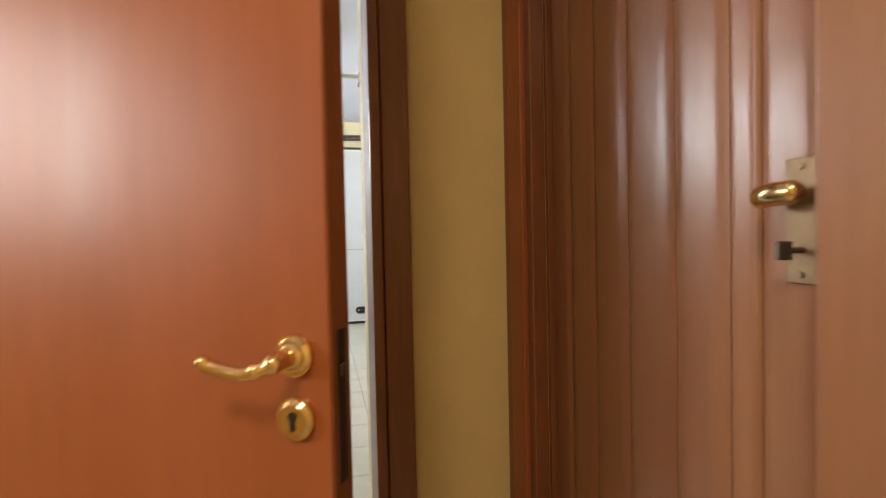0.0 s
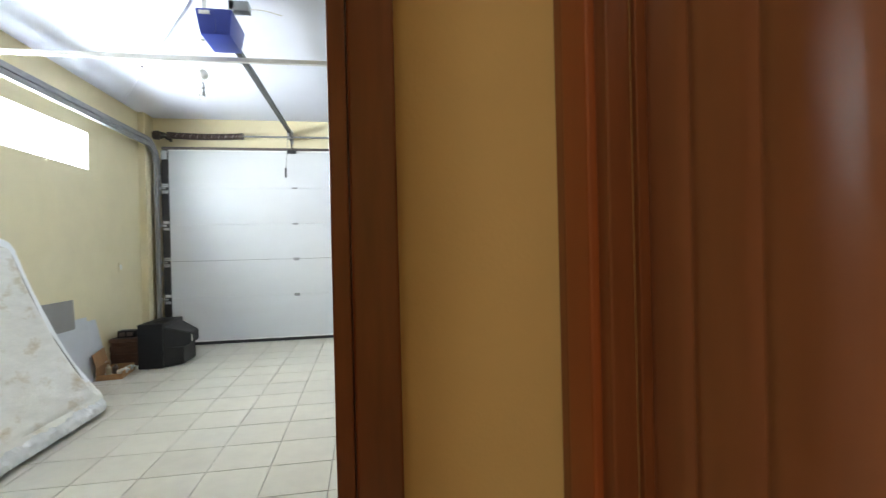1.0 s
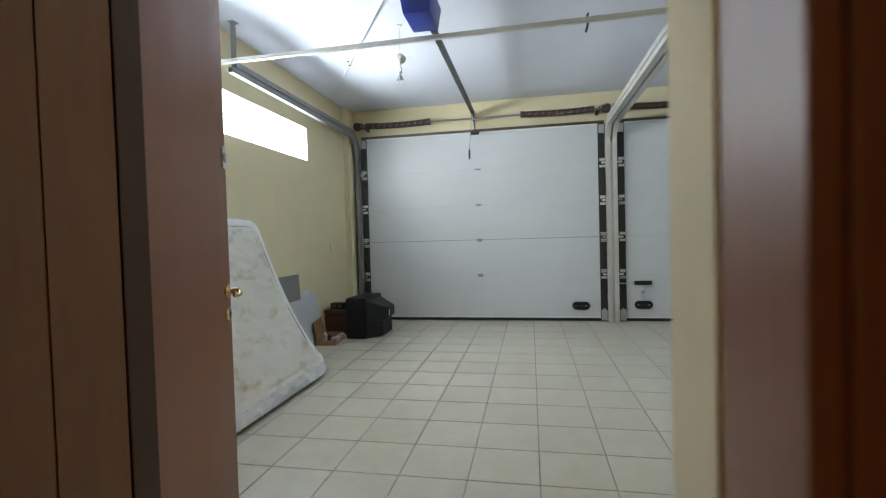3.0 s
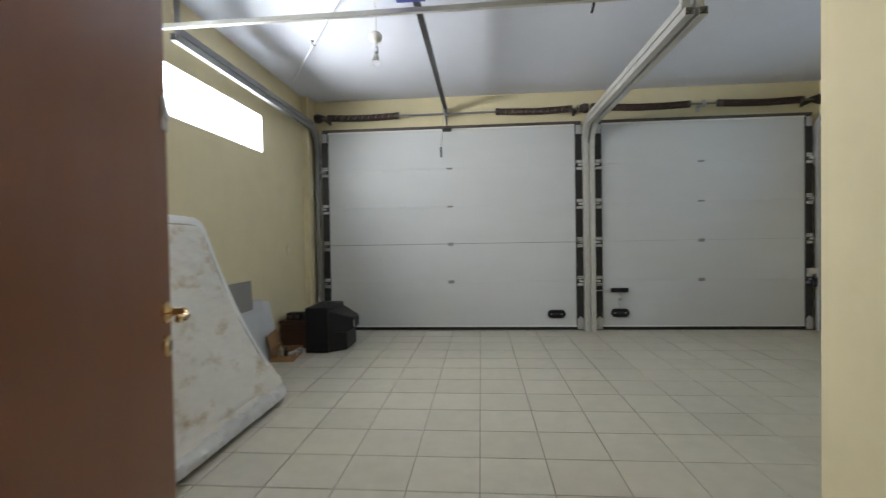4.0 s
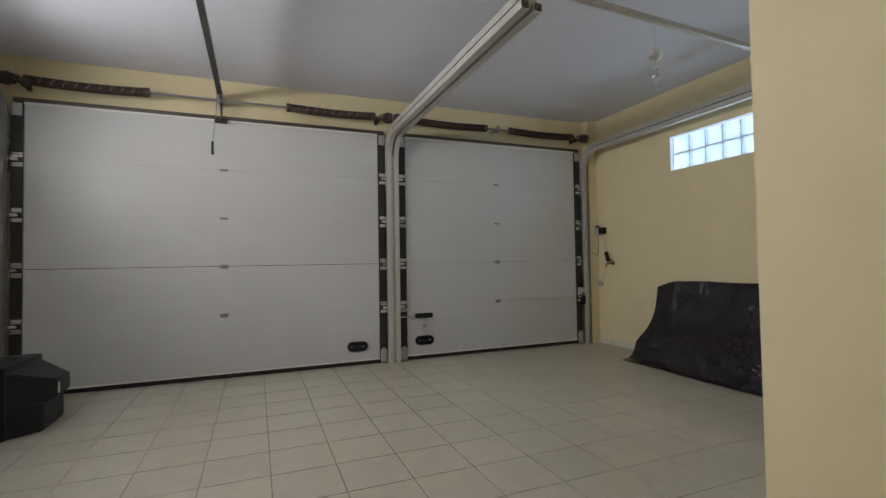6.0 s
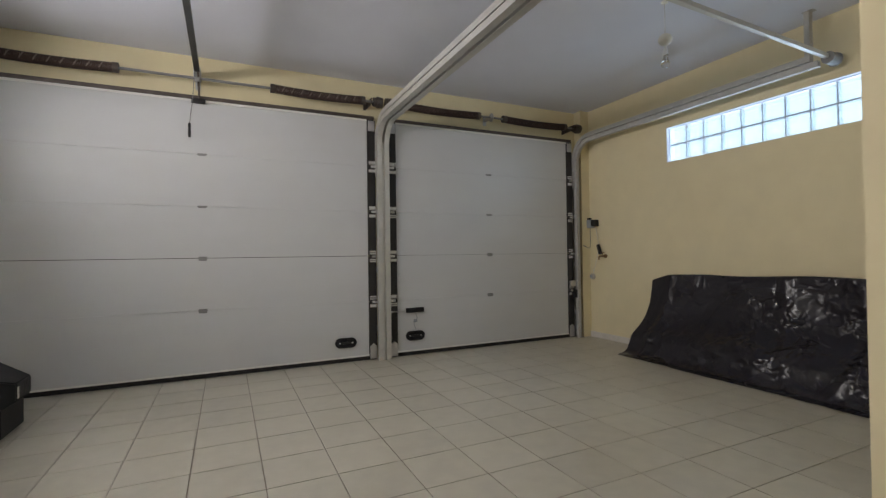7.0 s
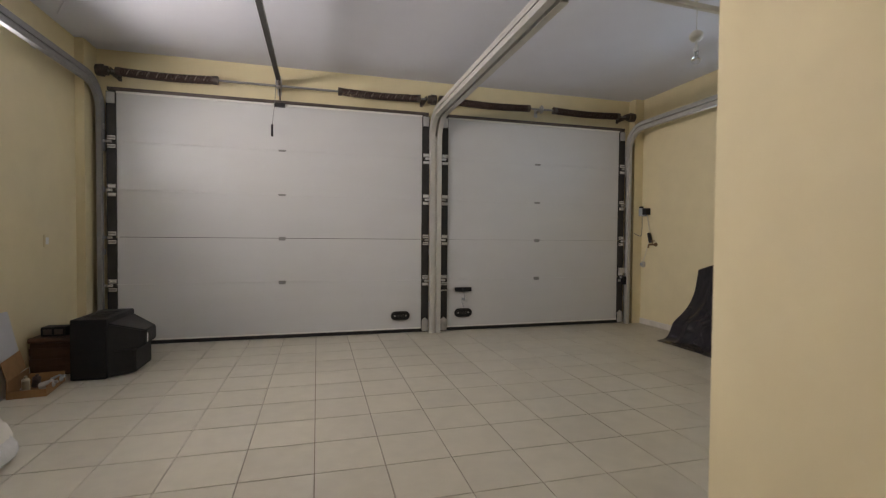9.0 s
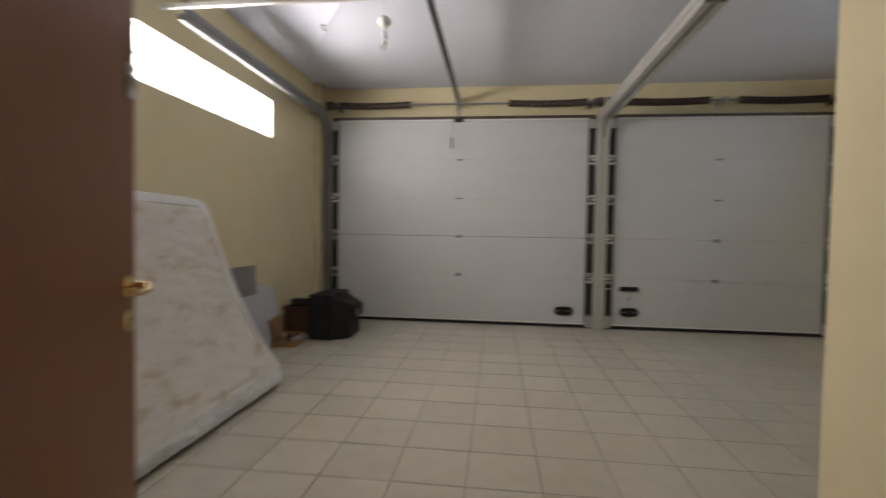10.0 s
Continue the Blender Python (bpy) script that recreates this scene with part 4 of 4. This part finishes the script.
# ---- tarpaulin along the right wall ----
def tarp():
    bm = bmesh.new()
    y0, y1 = 1.72, 4.86
    prof = [(0.015, 0.865), (0.05, 0.868), (0.066, 0.855), (0.078, 0.80), (0.095, 0.69), (0.12, 0.56), (0.17, 0.43), (0.25, 0.325), (0.335, 0.245), (0.375, 0.19), (0.395, 0.12), (0.43, 0.05), (0.49, 0.012), (0.55, 0.004)]
    fine = smooth_path([(a, 0, b) for a, b in prof], 7)
    ny = 300
    rows = []
    for i in range(ny + 1):
        f = i / ny
        y = y0 + (y1 - y0) * f
        hgt = 1.0 + 0.055 * min(1, (1 - f) / 0.22) + 0.012 * math.sin(y * 4.3 + 0.5) - 0.05 * max(0, (f - 0.93) / 0.07)
        row = []
        for j, p in enumerate(fine):
            g = j / (len(fine) - 1)
            amp = 0.30 + 1.0 * max(0, 1 - f * 1.2)
            w = 0.022 * noise.noise((y * 1.8, g * 2.6, 2.0)) + 0.012 * noise.noise((y * 6.0 + g * 5, g * 6.5, 5.0)) * amp + 0.012 * (0.5 - abs(noise.noise((y * 9.0 - g * 7, g * 9, 9.0)))) * amp + 0.006 * (0.5 - abs(noise.noise((y * 21.0 + g * 15, g * 19, 3.0)))) * amp
            for yf, lean, amount in ((2.35, 0.55, 0.030), (2.75, 0.42, 0.022), (3.35, -0.25, 0.014), (4.62, 0.10, 0.016)):
                w += amount * max(0, 1 - abs(y - yf - lean * (g - 0.5)) / 0.07)
            fade = min(1, g * 6) * min(1, (1 - g) * 7)
            x = p.x * (1.14 - 0.12 * f) + w * fade + 0.02 * noise.noise((y * 1.7, 0, 4.0)) * g
            z = p.z * hgt + 0.3 * w * fade
            # skirt flares outward at the far end
            yy = y + (0.08 * (1 - p.z / 0.86) ** 2 - 0.02) * max(0, (f - 0.9) / 0.1)
            row.append(bm.verts.new((RIGHT - x, yy, max(z, 0.004))))
        rows.append(row)
    for a, b in zip(rows, rows[1:]):
        for j in range(len(fine) - 1):
            bm.faces.new((a[j], a[j + 1], b[j + 1], b[j]))
    # hanging end of the sheet
    end = rows[-1]
    back_co = [((RIGHT - 0.02 - 0.1 * (RIGHT - v.co.x), v.co.y + 0.015 * math.sin(v.co.z * 30), v.co.z)) for v in end]
    side = bmesh.new()
    near_edge = [side.verts.new(v.co) for v in end]
    back = [side.verts.new(c) for c in back_co]
    for j in range(len(end) - 1):
        side.faces.new((near_edge[j], back[j], back[j + 1], near_edge[j + 1]))
    t = thing("tarpaulin", "glossy black plastic sheet draped over stored goods along the wall", "tarpaulin")
    part("sheet", bm, M_TARP, t, smooth=True)
    part("end_flap", side, M_TARP, t, "hanging end of the sheet", smooth=True)
    # loose hem lying on the floor
    hem = bmesh.new()
    rows = []
    for i in range(121):
        y = y0 + 0.02 + (y1 - y0) * i / 120
        x_foot = RIGHT - 0.50 * (1.14 - 0.12 * i / 120) - 0.02 * noise.noise((y * 1.7, 0, 4.0))
        w = 0.018 * noise.noise((y * 5, 1, 2)) + 0.010 * noise.noise((y * 17, 1, 6))
        rows.append([hem.verts.new((x_foot - g * (0.085 + w), y, 0.0045 + h + 0.006 * abs(noise.noise((y * 13, g * 9, 1.0))))) for g, h in ((0.0, 0.012), (0.35, 0.016), (0.7, 0.006), (1.0, 0.0))])
    for p, q in zip(rows, rows[1:]):
        for j in range(3):
            hem.faces.new((p[j], p[j + 1], q[j + 1], q[j]))
    part("hem", hem, M_TARP, t, "loose hem on the floor", smooth=True)
    return t


tarp()

# ---- fittings on the right wall ----
jb = thing("control_box", "small grey and black electric control box on the yellow wall", "control box", (RIGHT, 5.84, 1.56))
part("box_body", B((-0.055, -0.001, -0.01, 0.10, -0.06, 0.05), bev=0.006), M_GREYPL, jb)
part("plug", B((-0.085, -0.001, -0.085, -0.014, -0.045, 0.045), bev=0.010), M_BLACKPL, jb, "black plug-in transformer")
part("knob", B((-0.075, -0.03, 0.02, 0.06, 0.051, 0.075), bev=0.006), M_BLACKPL, jb)
bm = bmesh.new()
tube_bm(bm, smooth_path([(RIGHT - 0.02, 5.90, 1.50), (RIGHT - 0.03, 5.89, 1.30), (RIGHT - 0.04, 5.90, 1.225), (4.70, 5.905, 1.24), (4.66, 5.91, 1.26)]), 0.004)
solo("cable", bm, M_CABLE, "thin grey cable hanging from the control box", "cable", smooth=True)
bm = bmesh.new()
tube_bm(bm, smooth_path([(RIGHT - 0.03, 5.79, 1.51), (RIGHT - 0.02, 5.76, 1.34), (RIGHT - 0.04, 5.73, 1.22), (RIGHT - 0.03, 5.80, 1.00), (RIGHT - 0.02, 5.88, 0.84)]), 0.004)
solo("cable", bm, M_CABLE_W, "thin pale cable running down to a wall outlet", "cable", smooth=True)
bm = bmesh.new()
box_bm(bm, -0.018, 0.018, -0.02, 0.02, -0.07, 0.07, bev=0.010, m=pose(RIGHT - 0.038, 5.72, 1.20, -18, 0, 0))
solo("inline_switch", bm, M_BLACKPL, "black inline switch hanging on the cable", "switch", smooth=True)
tp = thing("wall_tap", "small aged brass garden tap on the yellow wall", "tap", (RIGHT, 5.64, 1.11))
bm = bmesh.new()
cyl_bm(bm, (-0.001, 0, 0), (-0.010, 0, 0), 0.028)
cyl_bm(bm, (-0.010, 0, 0), (-0.085, 0, 0), 0.012)
tube_bm(bm, smooth_path([(-0.08, 0, 0), (-0.115, 0, -0.005), (-0.125, 0, -0.045)]), 0.011)
part("spout", bm, M_BRONZE, tp, smooth=True)
bm = bmesh.new()
cyl_bm(bm, (-0.055, 0, 0.012), (-0.055, 0, 0.045), 0.007)
box_bm(bm, -0.062, -0.048, -0.035, 0.035, 0.046, 0.056, bev=0.004)
part("handle", bm, M_BRONZE, tp, smooth=True)
ou = thing("wall_outlet", "small beige surface outlet low on the yellow wall", "outlet", (RIGHT, 5.88, 0.83))
bm = bmesh.new()
cyl_bm(bm, (-0.001, 0, 0), (-0.028, 0, 0), 0.042, 0.038, seg=28)
part("plate", bm, M_SEAM, ou, smooth=True)
bm = bmesh.new()
cyl_bm(bm, (-0.0305, 0, 0), (-0.045, 0, 0), 0.020)
part("plug", bm, M_GREYPL, ou, smooth=True)
sw = thing("wall_socket", "small cream socket plate on the yellow wall", "outlet", (LEFT, 5.25, 1.12))
part("plate", B((0.001, 0.012, -0.035, 0.035, -0.055, 0.055), bev=0.003), M_WALL, sw)
part("socket_face", B((0.0125, 0.016, -0.022, 0.022, -0.03, 0.03), bev=0.002), M_WHITEPL, sw)

# ---- doorway joinery ----
bm = bmesh.new()
box_bm(bm, 0.918, 0.9425, -0.171, -0.02, 0, 2.245, bev=0.003)
solo("door_lining", bm, M_WOOD_D, "dark cherry wood door lining", "door frame", kind="structure")
bm = bmesh.new()
box_bm(bm, 0.944, 1.0075, -0.174, -0.131, 0, 2.315, bev=0.004)
solo("door_casing", bm, M_WOOD_D, "dark cherry wood door casing", "door frame", kind="structure")
bm = bmesh.new()
box_bm(bm, 0.021, 0.05, -0.085, 0.113, 0, 2.245, bev=0.003)
solo("door_lining", bm, M_LINING, "brown veneered door lining", "door frame", kind="structure")
for x1, y0, y1 in ((0.054, -0.083, -0.014), (0.0525, -0.009, 0.105)):
    bm = bmesh.new()
    box_bm(bm, 0.0505, x1, y0, y1, 0, 2.24, bev=0.0007)
    solo("lining_strip", bm, M_LINING, "flat brown veneer strip on the door lining", "trim", kind="structure")
bm = bmesh.new()
box_bm(bm, -0.069, 0.052, 0.115, 0.172, 0, 2.257, bev=0.003)
box_bm(bm, 0.054, 0.916, 0.115, 0.172, 2.236, 2.257, bev=0.003)
solo("door_frame", bm, M_FRAME, "dark brown metal door frame", "door frame", kind="structure")
bm = bmesh.new()
box_bm(bm, -0.05, 0.020, -0.160, -0.131, 0, 2.315, bev=0.006)
box_bm(bm, 0.0205, 0.0485, -0.158, -0.087, 0, 2.245, bev=0.003)
solo("door_casing", bm, M_WOOD_D, "dark cherry wood door casing", "door frame", kind="structure")
bm = bmesh.new()
box_bm(bm, -0.05, 1.003, -0.170, -0.131, 2.316, 2.385, bev=0.006)
box_bm(bm, 0.05, 0.918, -0.15, 0.05, 2.247, 2.258)
solo("door_casing", bm, M_WOOD_D, "dark cherry wood door head casing", "door frame", kind="structure")


def lever(parent, x, y, z, out, along, material=M_BRASS, rose=0.027, drop=0.080, reach=1.0):
    """A lever handle on a rose with a key rose below; out: the face's side, along: the lever's way."""
    bm = bmesh.new()
    cyl_bm(bm, (x, y, z), (x, y + out * 0.006, z), rose, rose * 0.97, seg=32)
    cyl_bm(bm, (x, y + out * 0.006, z), (x, y + out * 0.011, z), rose * 0.88, rose * 0.72, seg=32)
    cyl_bm(bm, (x, y + out * 0.0115, z), (x, y + out * 0.016, z), rose * 0.62, rose * 0.46, seg=28)
    cyl_bm(bm, (x, y + out * 0.016, z), (x, y + out * 0.040, z), 0.010, 0.009, seg=20)
    pts = smooth_path([(x, y + out * 0.040, z), (x + along * 0.016 * reach, y + out * 0.048, z - 0.004), (x + along * 0.045 * reach, y + out * 0.052, z - 0.009), (x + along * 0.085 * reach, y + out * 0.052, z - 0.007), (x + along * 0.110 * reach, y + out * 0.054, z - 0.003), (x + along * 0.120 * reach, y + out * 0.057, z + 0.002)], 6)
    tube_bm(bm, pts, 0.0075, 14)
    ball_bm(bm, pts[0], 0.0110, seg=14)
    ball_bm(bm, pts[8], 0.0092, seg=14)
    ball_bm(bm, pts[-1], 0.0078, seg=12)
    part("lever_handle", bm, material, parent, "polished brass lever", smooth=True)
    bm = bmesh.new()
    zk = z - drop
    cyl_bm(bm, (x, y, zk), (x, y + out * 0.006, zk), rose, rose * 0.97, seg=32)
    cyl_bm(bm, (x, y + out * 0.006, zk), (x, y + out * 0.010, zk), rose * 0.88, rose * 0.70, seg=32)
    plate = part("key_rose", bm, material, parent, "polished brass key rose", smooth=True)
    ya, yb = sorted((y + out * 0.0102, y + out * 0.0115))
    bm = bmesh.new()
    cyl_bm(bm, (x, ya, zk + 0.004), (x, yb, zk + 0.004), 0.0055, seg=16)
    box_bm(bm, x - 0.003, x + 0.003, ya, yb, zk - 0.012, zk - 0.001)
    part("keyhole", bm, M_BLACK, plate)


# door standing open into the garage; local x along the leaf, y across it
db = thing("door", "brown panel door standing open into the garage, brass lever", "door", m=pose(-0.100, 0.200, 0.006, 0, 0, 111.9))
part("leaf", B((0.0, 0.80, -0.045, 0.0, 0.0, 2.22), bev=0.003), M_BDOOR, db)
lever(db, 0.745, -0.045, 1.04, -1, -1)
lever(db, 0.745, 0.0, 1.04, 1, -1)
part("lock_strike", B((0.8005, 0.803, -0.034, -0.010, 0.98, 1.17)), M_STEEL, db, "steel lock forend")
bm = B((0.8005, 0.804, -0.036, -0.008, 1.50, 1.60), bev=0.001)
cyl_bm(bm, (0.8045, -0.022, 1.55), (0.815, -0.022, 1.55), 0.008, seg=14)
part("dead_bolt", bm, M_STEEL, db, "steel upper bolt plate")
bm = B((0.752, 0.797, -0.049, -0.0455, 1.475, 1.555), bev=0.0015)
cyl_bm(bm, (0.775, -0.049, 1.515), (0.775, -0.054, 1.515), 0.017, seg=20)
part("upper_lock", bm, M_STEEL, db, "small steel upper lock plate", smooth=True)
for z in (0.25, 1.05, 1.85):
    bm = bmesh.new()
    cyl_bm(bm, (-0.010, 0.005, z - 0.05), (-0.010, 0.005, z + 0.05), 0.008, seg=12)
    part("hinge", bm, M_STEEL, db, smooth=True)

# veneered hall door standing ajar, hung on the left side of the doorway
LEAF = 0.925
da = thing("door", "orange cherry veneer hall door standing ajar, brass lever", "door", m=pose(0.05, -0.172, 0.006, 0, 0, -31.5))
part("leaf", B((0.0, LEAF, -0.044, 0.0, 0.0, 2.22), bev=0.003), M_WOOD, da)
# the shade on the leaf's free edge is painted with the darker cherry
part("edge_shade", B((LEAF + 0.0002, LEAF + 0.0015, -0.041, -0.003, 0.003, 2.217)), M_WOOD_D, da, "leaf edge with its shade put in as darker cherry")
lever(da, LEAF - 0.043, -0.044, 1.168, -1, -1, rose=0.0245, drop=0.071, reach=0.62)
fe = part("lock_forend", B((LEAF + 0.0017, LEAF + 0.003, -0.031, -0.016, 1.02, 1.195)), M_BLACK, da, "dark lock forend")
part("latch", B((LEAF + 0.0032, LEAF + 0.006, -0.028, -0.019, 1.142, 1.156), bev=0.001), M_DARKSTEEL, fe, "worn steel latch tongue")
for z in (0.25, 1.85):
    bm = bmesh.new()
    cyl_bm(bm, (-0.008, 0.006, z - 0.04), (-0.008, 0.006, z + 0.04), 0.008, seg=12)
    part("hinge", bm, M_BRASS, da, smooth=True)

# casing of the board door: a face on the wall with a bead, and the jamb behind it
for x0, x1, y0, y1, mt in ((1.2545, 1.299, -0.162, -0.1315, M_WOOD_D), (1.2525, 1.299, -0.236, -0.1625, M_WOOD), (1.264, 1.299, -0.2655, -0.2365, M_WOOD_D), (1.226, 1.299, -1.03, BD[0], M_WOOD_B)):
    bm = bmesh.new()
    box_bm(bm, x0, x1, y0, y1, 0, 2.2, bev=0.004)
    solo("door_casing", bm, mt, "stepped cherry wood casing of the board door", "door frame", kind="structure")
bm = bmesh.new()
box_bm(bm, 1.253, 1.299, -1.02, -0.133, 2.201, 2.28, bev=0.005)
solo("door_casing", bm, M_WOOD, "cherry wood head casing of the board door", "door frame", kind="structure")
for ya, yb in ((BD[1] - 0.011, BD[1] + 0.006), (BD[0] - 0.006, BD[0] + 0.008)):
    bm = bmesh.new()
    box_bm(bm, 1.3005, 1.46, ya, yb, 0, 2.13, bev=0.002)
    solo("door_lining", bm, M_WOOD_D, "dark cherry wood jamb of the board door", "door frame", kind="structure")

# board door in the right wall; local x along the leaf, y towards the closet
dc = thing("board_door", "glossy brown board door, closed, with an aged brass lock plate", "door", m=pose(1.355, -0.275, 0.006, 0, 0, -94.7))
edges = (0.0, 0.085, 0.184, 0.2937, 0.408, 0.5037, 0.5477, 0.620)
for a, b in zip(edges, edges[1:]):
    bm = bmesh.new()
    n = 10
    prof = []
    for i in range(n + 1):
        u = i / n
        prof.append((a + 0.0008 + (b - a - 0.0016) * u, -0.0395 - 0.0048 * (1 - (2 * u - 1) ** 6)))
    pts = [bm.verts.new((x, y, 0)) for x, y in prof] + [bm.verts.new((b - 0.0008, 0, 0)), bm.verts.new((a + 0.0008, 0, 0))]
    f = bm.faces.new(pts)
    ex = bmesh.ops.extrude_face_region(bm, geom=[f])
    bmesh.ops.translate(bm, vec=(0, 0, 2.08), verts=[v for v in ex["geom"] if isinstance(v, bmesh.types.BMVert)])
    part("board", bm, M_WOOD_B, dc, smooth=True)
part("core", B((0.002, 0.618, -0.034, -0.004, 0.002, 2.078)), M_WOOD_D, dc)
bm = B((0.584, 0.617, -0.0490, -0.0455, 1.244, 1.366), bev=0.0012)
pl = part("lock_plate", bm, M_BRONZE, dc, "aged brass lock plate")
for z in (1.253, 1.357):
    bm = bmesh.new()
    cyl_bm(bm, (0.600, -0.0492, z), (0.600, -0.051, z), 0.0032, seg=12)
    part("screw", bm, M_BRONZE, pl)
bm = bmesh.new()
cyl_bm(bm, (0.601, -0.0492, 1.332), (0.601, -0.070, 1.332), 0.006)
sweep_bm(bm, smooth_path([(0.607, -0.068, 1.332), (0.599, -0.070, 1.332), (0.588, -0.071, 1.331), (0.577, -0.068, 1.330)], 5), ring_profile(0.0115, 14), (0, 0, 1))
ball_bm(bm, (0.577, -0.068, 1.330), 0.0116, seg=14)
ball_bm(bm, (0.607, -0.068, 1.332), 0.0116, seg=14)
part("lever_handle", bm, M_BRASS, pl, "worn brass lever", smooth=True)
bm = bmesh.new()
cyl_bm(bm, (0.601, -0.0492, 1.277), (0.601, -0.062, 1.277), 0.003, seg=10)
box_bm(bm, 0.5985, 0.6035, -0.078, -0.061, 1.268, 1.286, bev=0.002)
part("key", bm, M_DARKSTEEL, pl)

# assumed fixture for the added hall lamp, never in view
hl = thing("added_ceiling_light", "round white ceiling light, unseen, added to light the hall", "lamp", (0.35, -1.75, 2.70))
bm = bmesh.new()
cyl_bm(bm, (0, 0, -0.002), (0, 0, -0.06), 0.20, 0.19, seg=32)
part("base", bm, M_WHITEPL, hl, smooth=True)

# ---- floor tiles ----
X0, Y0 = 0.388 - P / 2, 2.052 - P / 2
near, far = [], []
for i in range(-8, 14):
    for j in range(-6, 13):
        x, y = X0 + P * i, Y0 + P * j
        if x - P / 2 < LEFT - 0.3 or x + P / 2 > RIGHT + 0.3 or y > FRONT + 0.1 or y < 0.2:
            continue
        if x > CORNER[0] + 0.2 and y < CORNER[1] - 0.2:
            continue
        (near if (-2.0 < x < 3.8 and 1.3 < y < 5.9) else far).append((x, y))
near = near[:300]
for x, y in near:
    ob = new("tile", tile_mesh)
    ob.parent = floor
    ob.location = (x, y, 0.0)
bm = bmesh.new()
for x, y in far:
    box_bm(bm, x - P / 2 + 0.003, x + P / 2 - 0.003, y - P / 2 + 0.003, y + P / 2 - 0.003, -0.008, -0.0005)
for i in range(-5, 8):
    for j in range(-14, -5):
        x, y = X0 + P * i, Y0 + P * j
        xa, xb, ya, yb = max(x - P / 2 + 0.003, -1.0), min(x + P / 2 - 0.003, 1.50), max(y - P / 2 + 0.003, -2.6), y + P / 2 - 0.003
        if y < 0.2 and xb - xa > 0.02 and yb - ya > 0.02:
            box_bm(bm, xa, xb, ya, yb, -0.008, -0.0005)
# cut row at the back wall and through the doorway
y = Y0 - 5 * P
for i in range(-7, 6):
    x = X0 + P * i
    xa, xb = max(x - P / 2 + 0.003, LEFT), min(x + P / 2 - 0.003, CORNER[0])
    if xb - xa > 0.02:
        box_bm(bm, xa, xb, BACK + 0.001, y + P / 2 - 0.003, -0.008, -0.0005)
    xa, xb = max(xa, DOOR_X[0]), min(xb, DOOR_X[1])
    if xb - xa > 0.02:
        box_bm(bm, xa, xb, y - P / 2 + 0.003, BACK - 0.002, -0.008, -0.0005)
part("outer_tiles", bm, M_TILE, floor, kind="stuff")
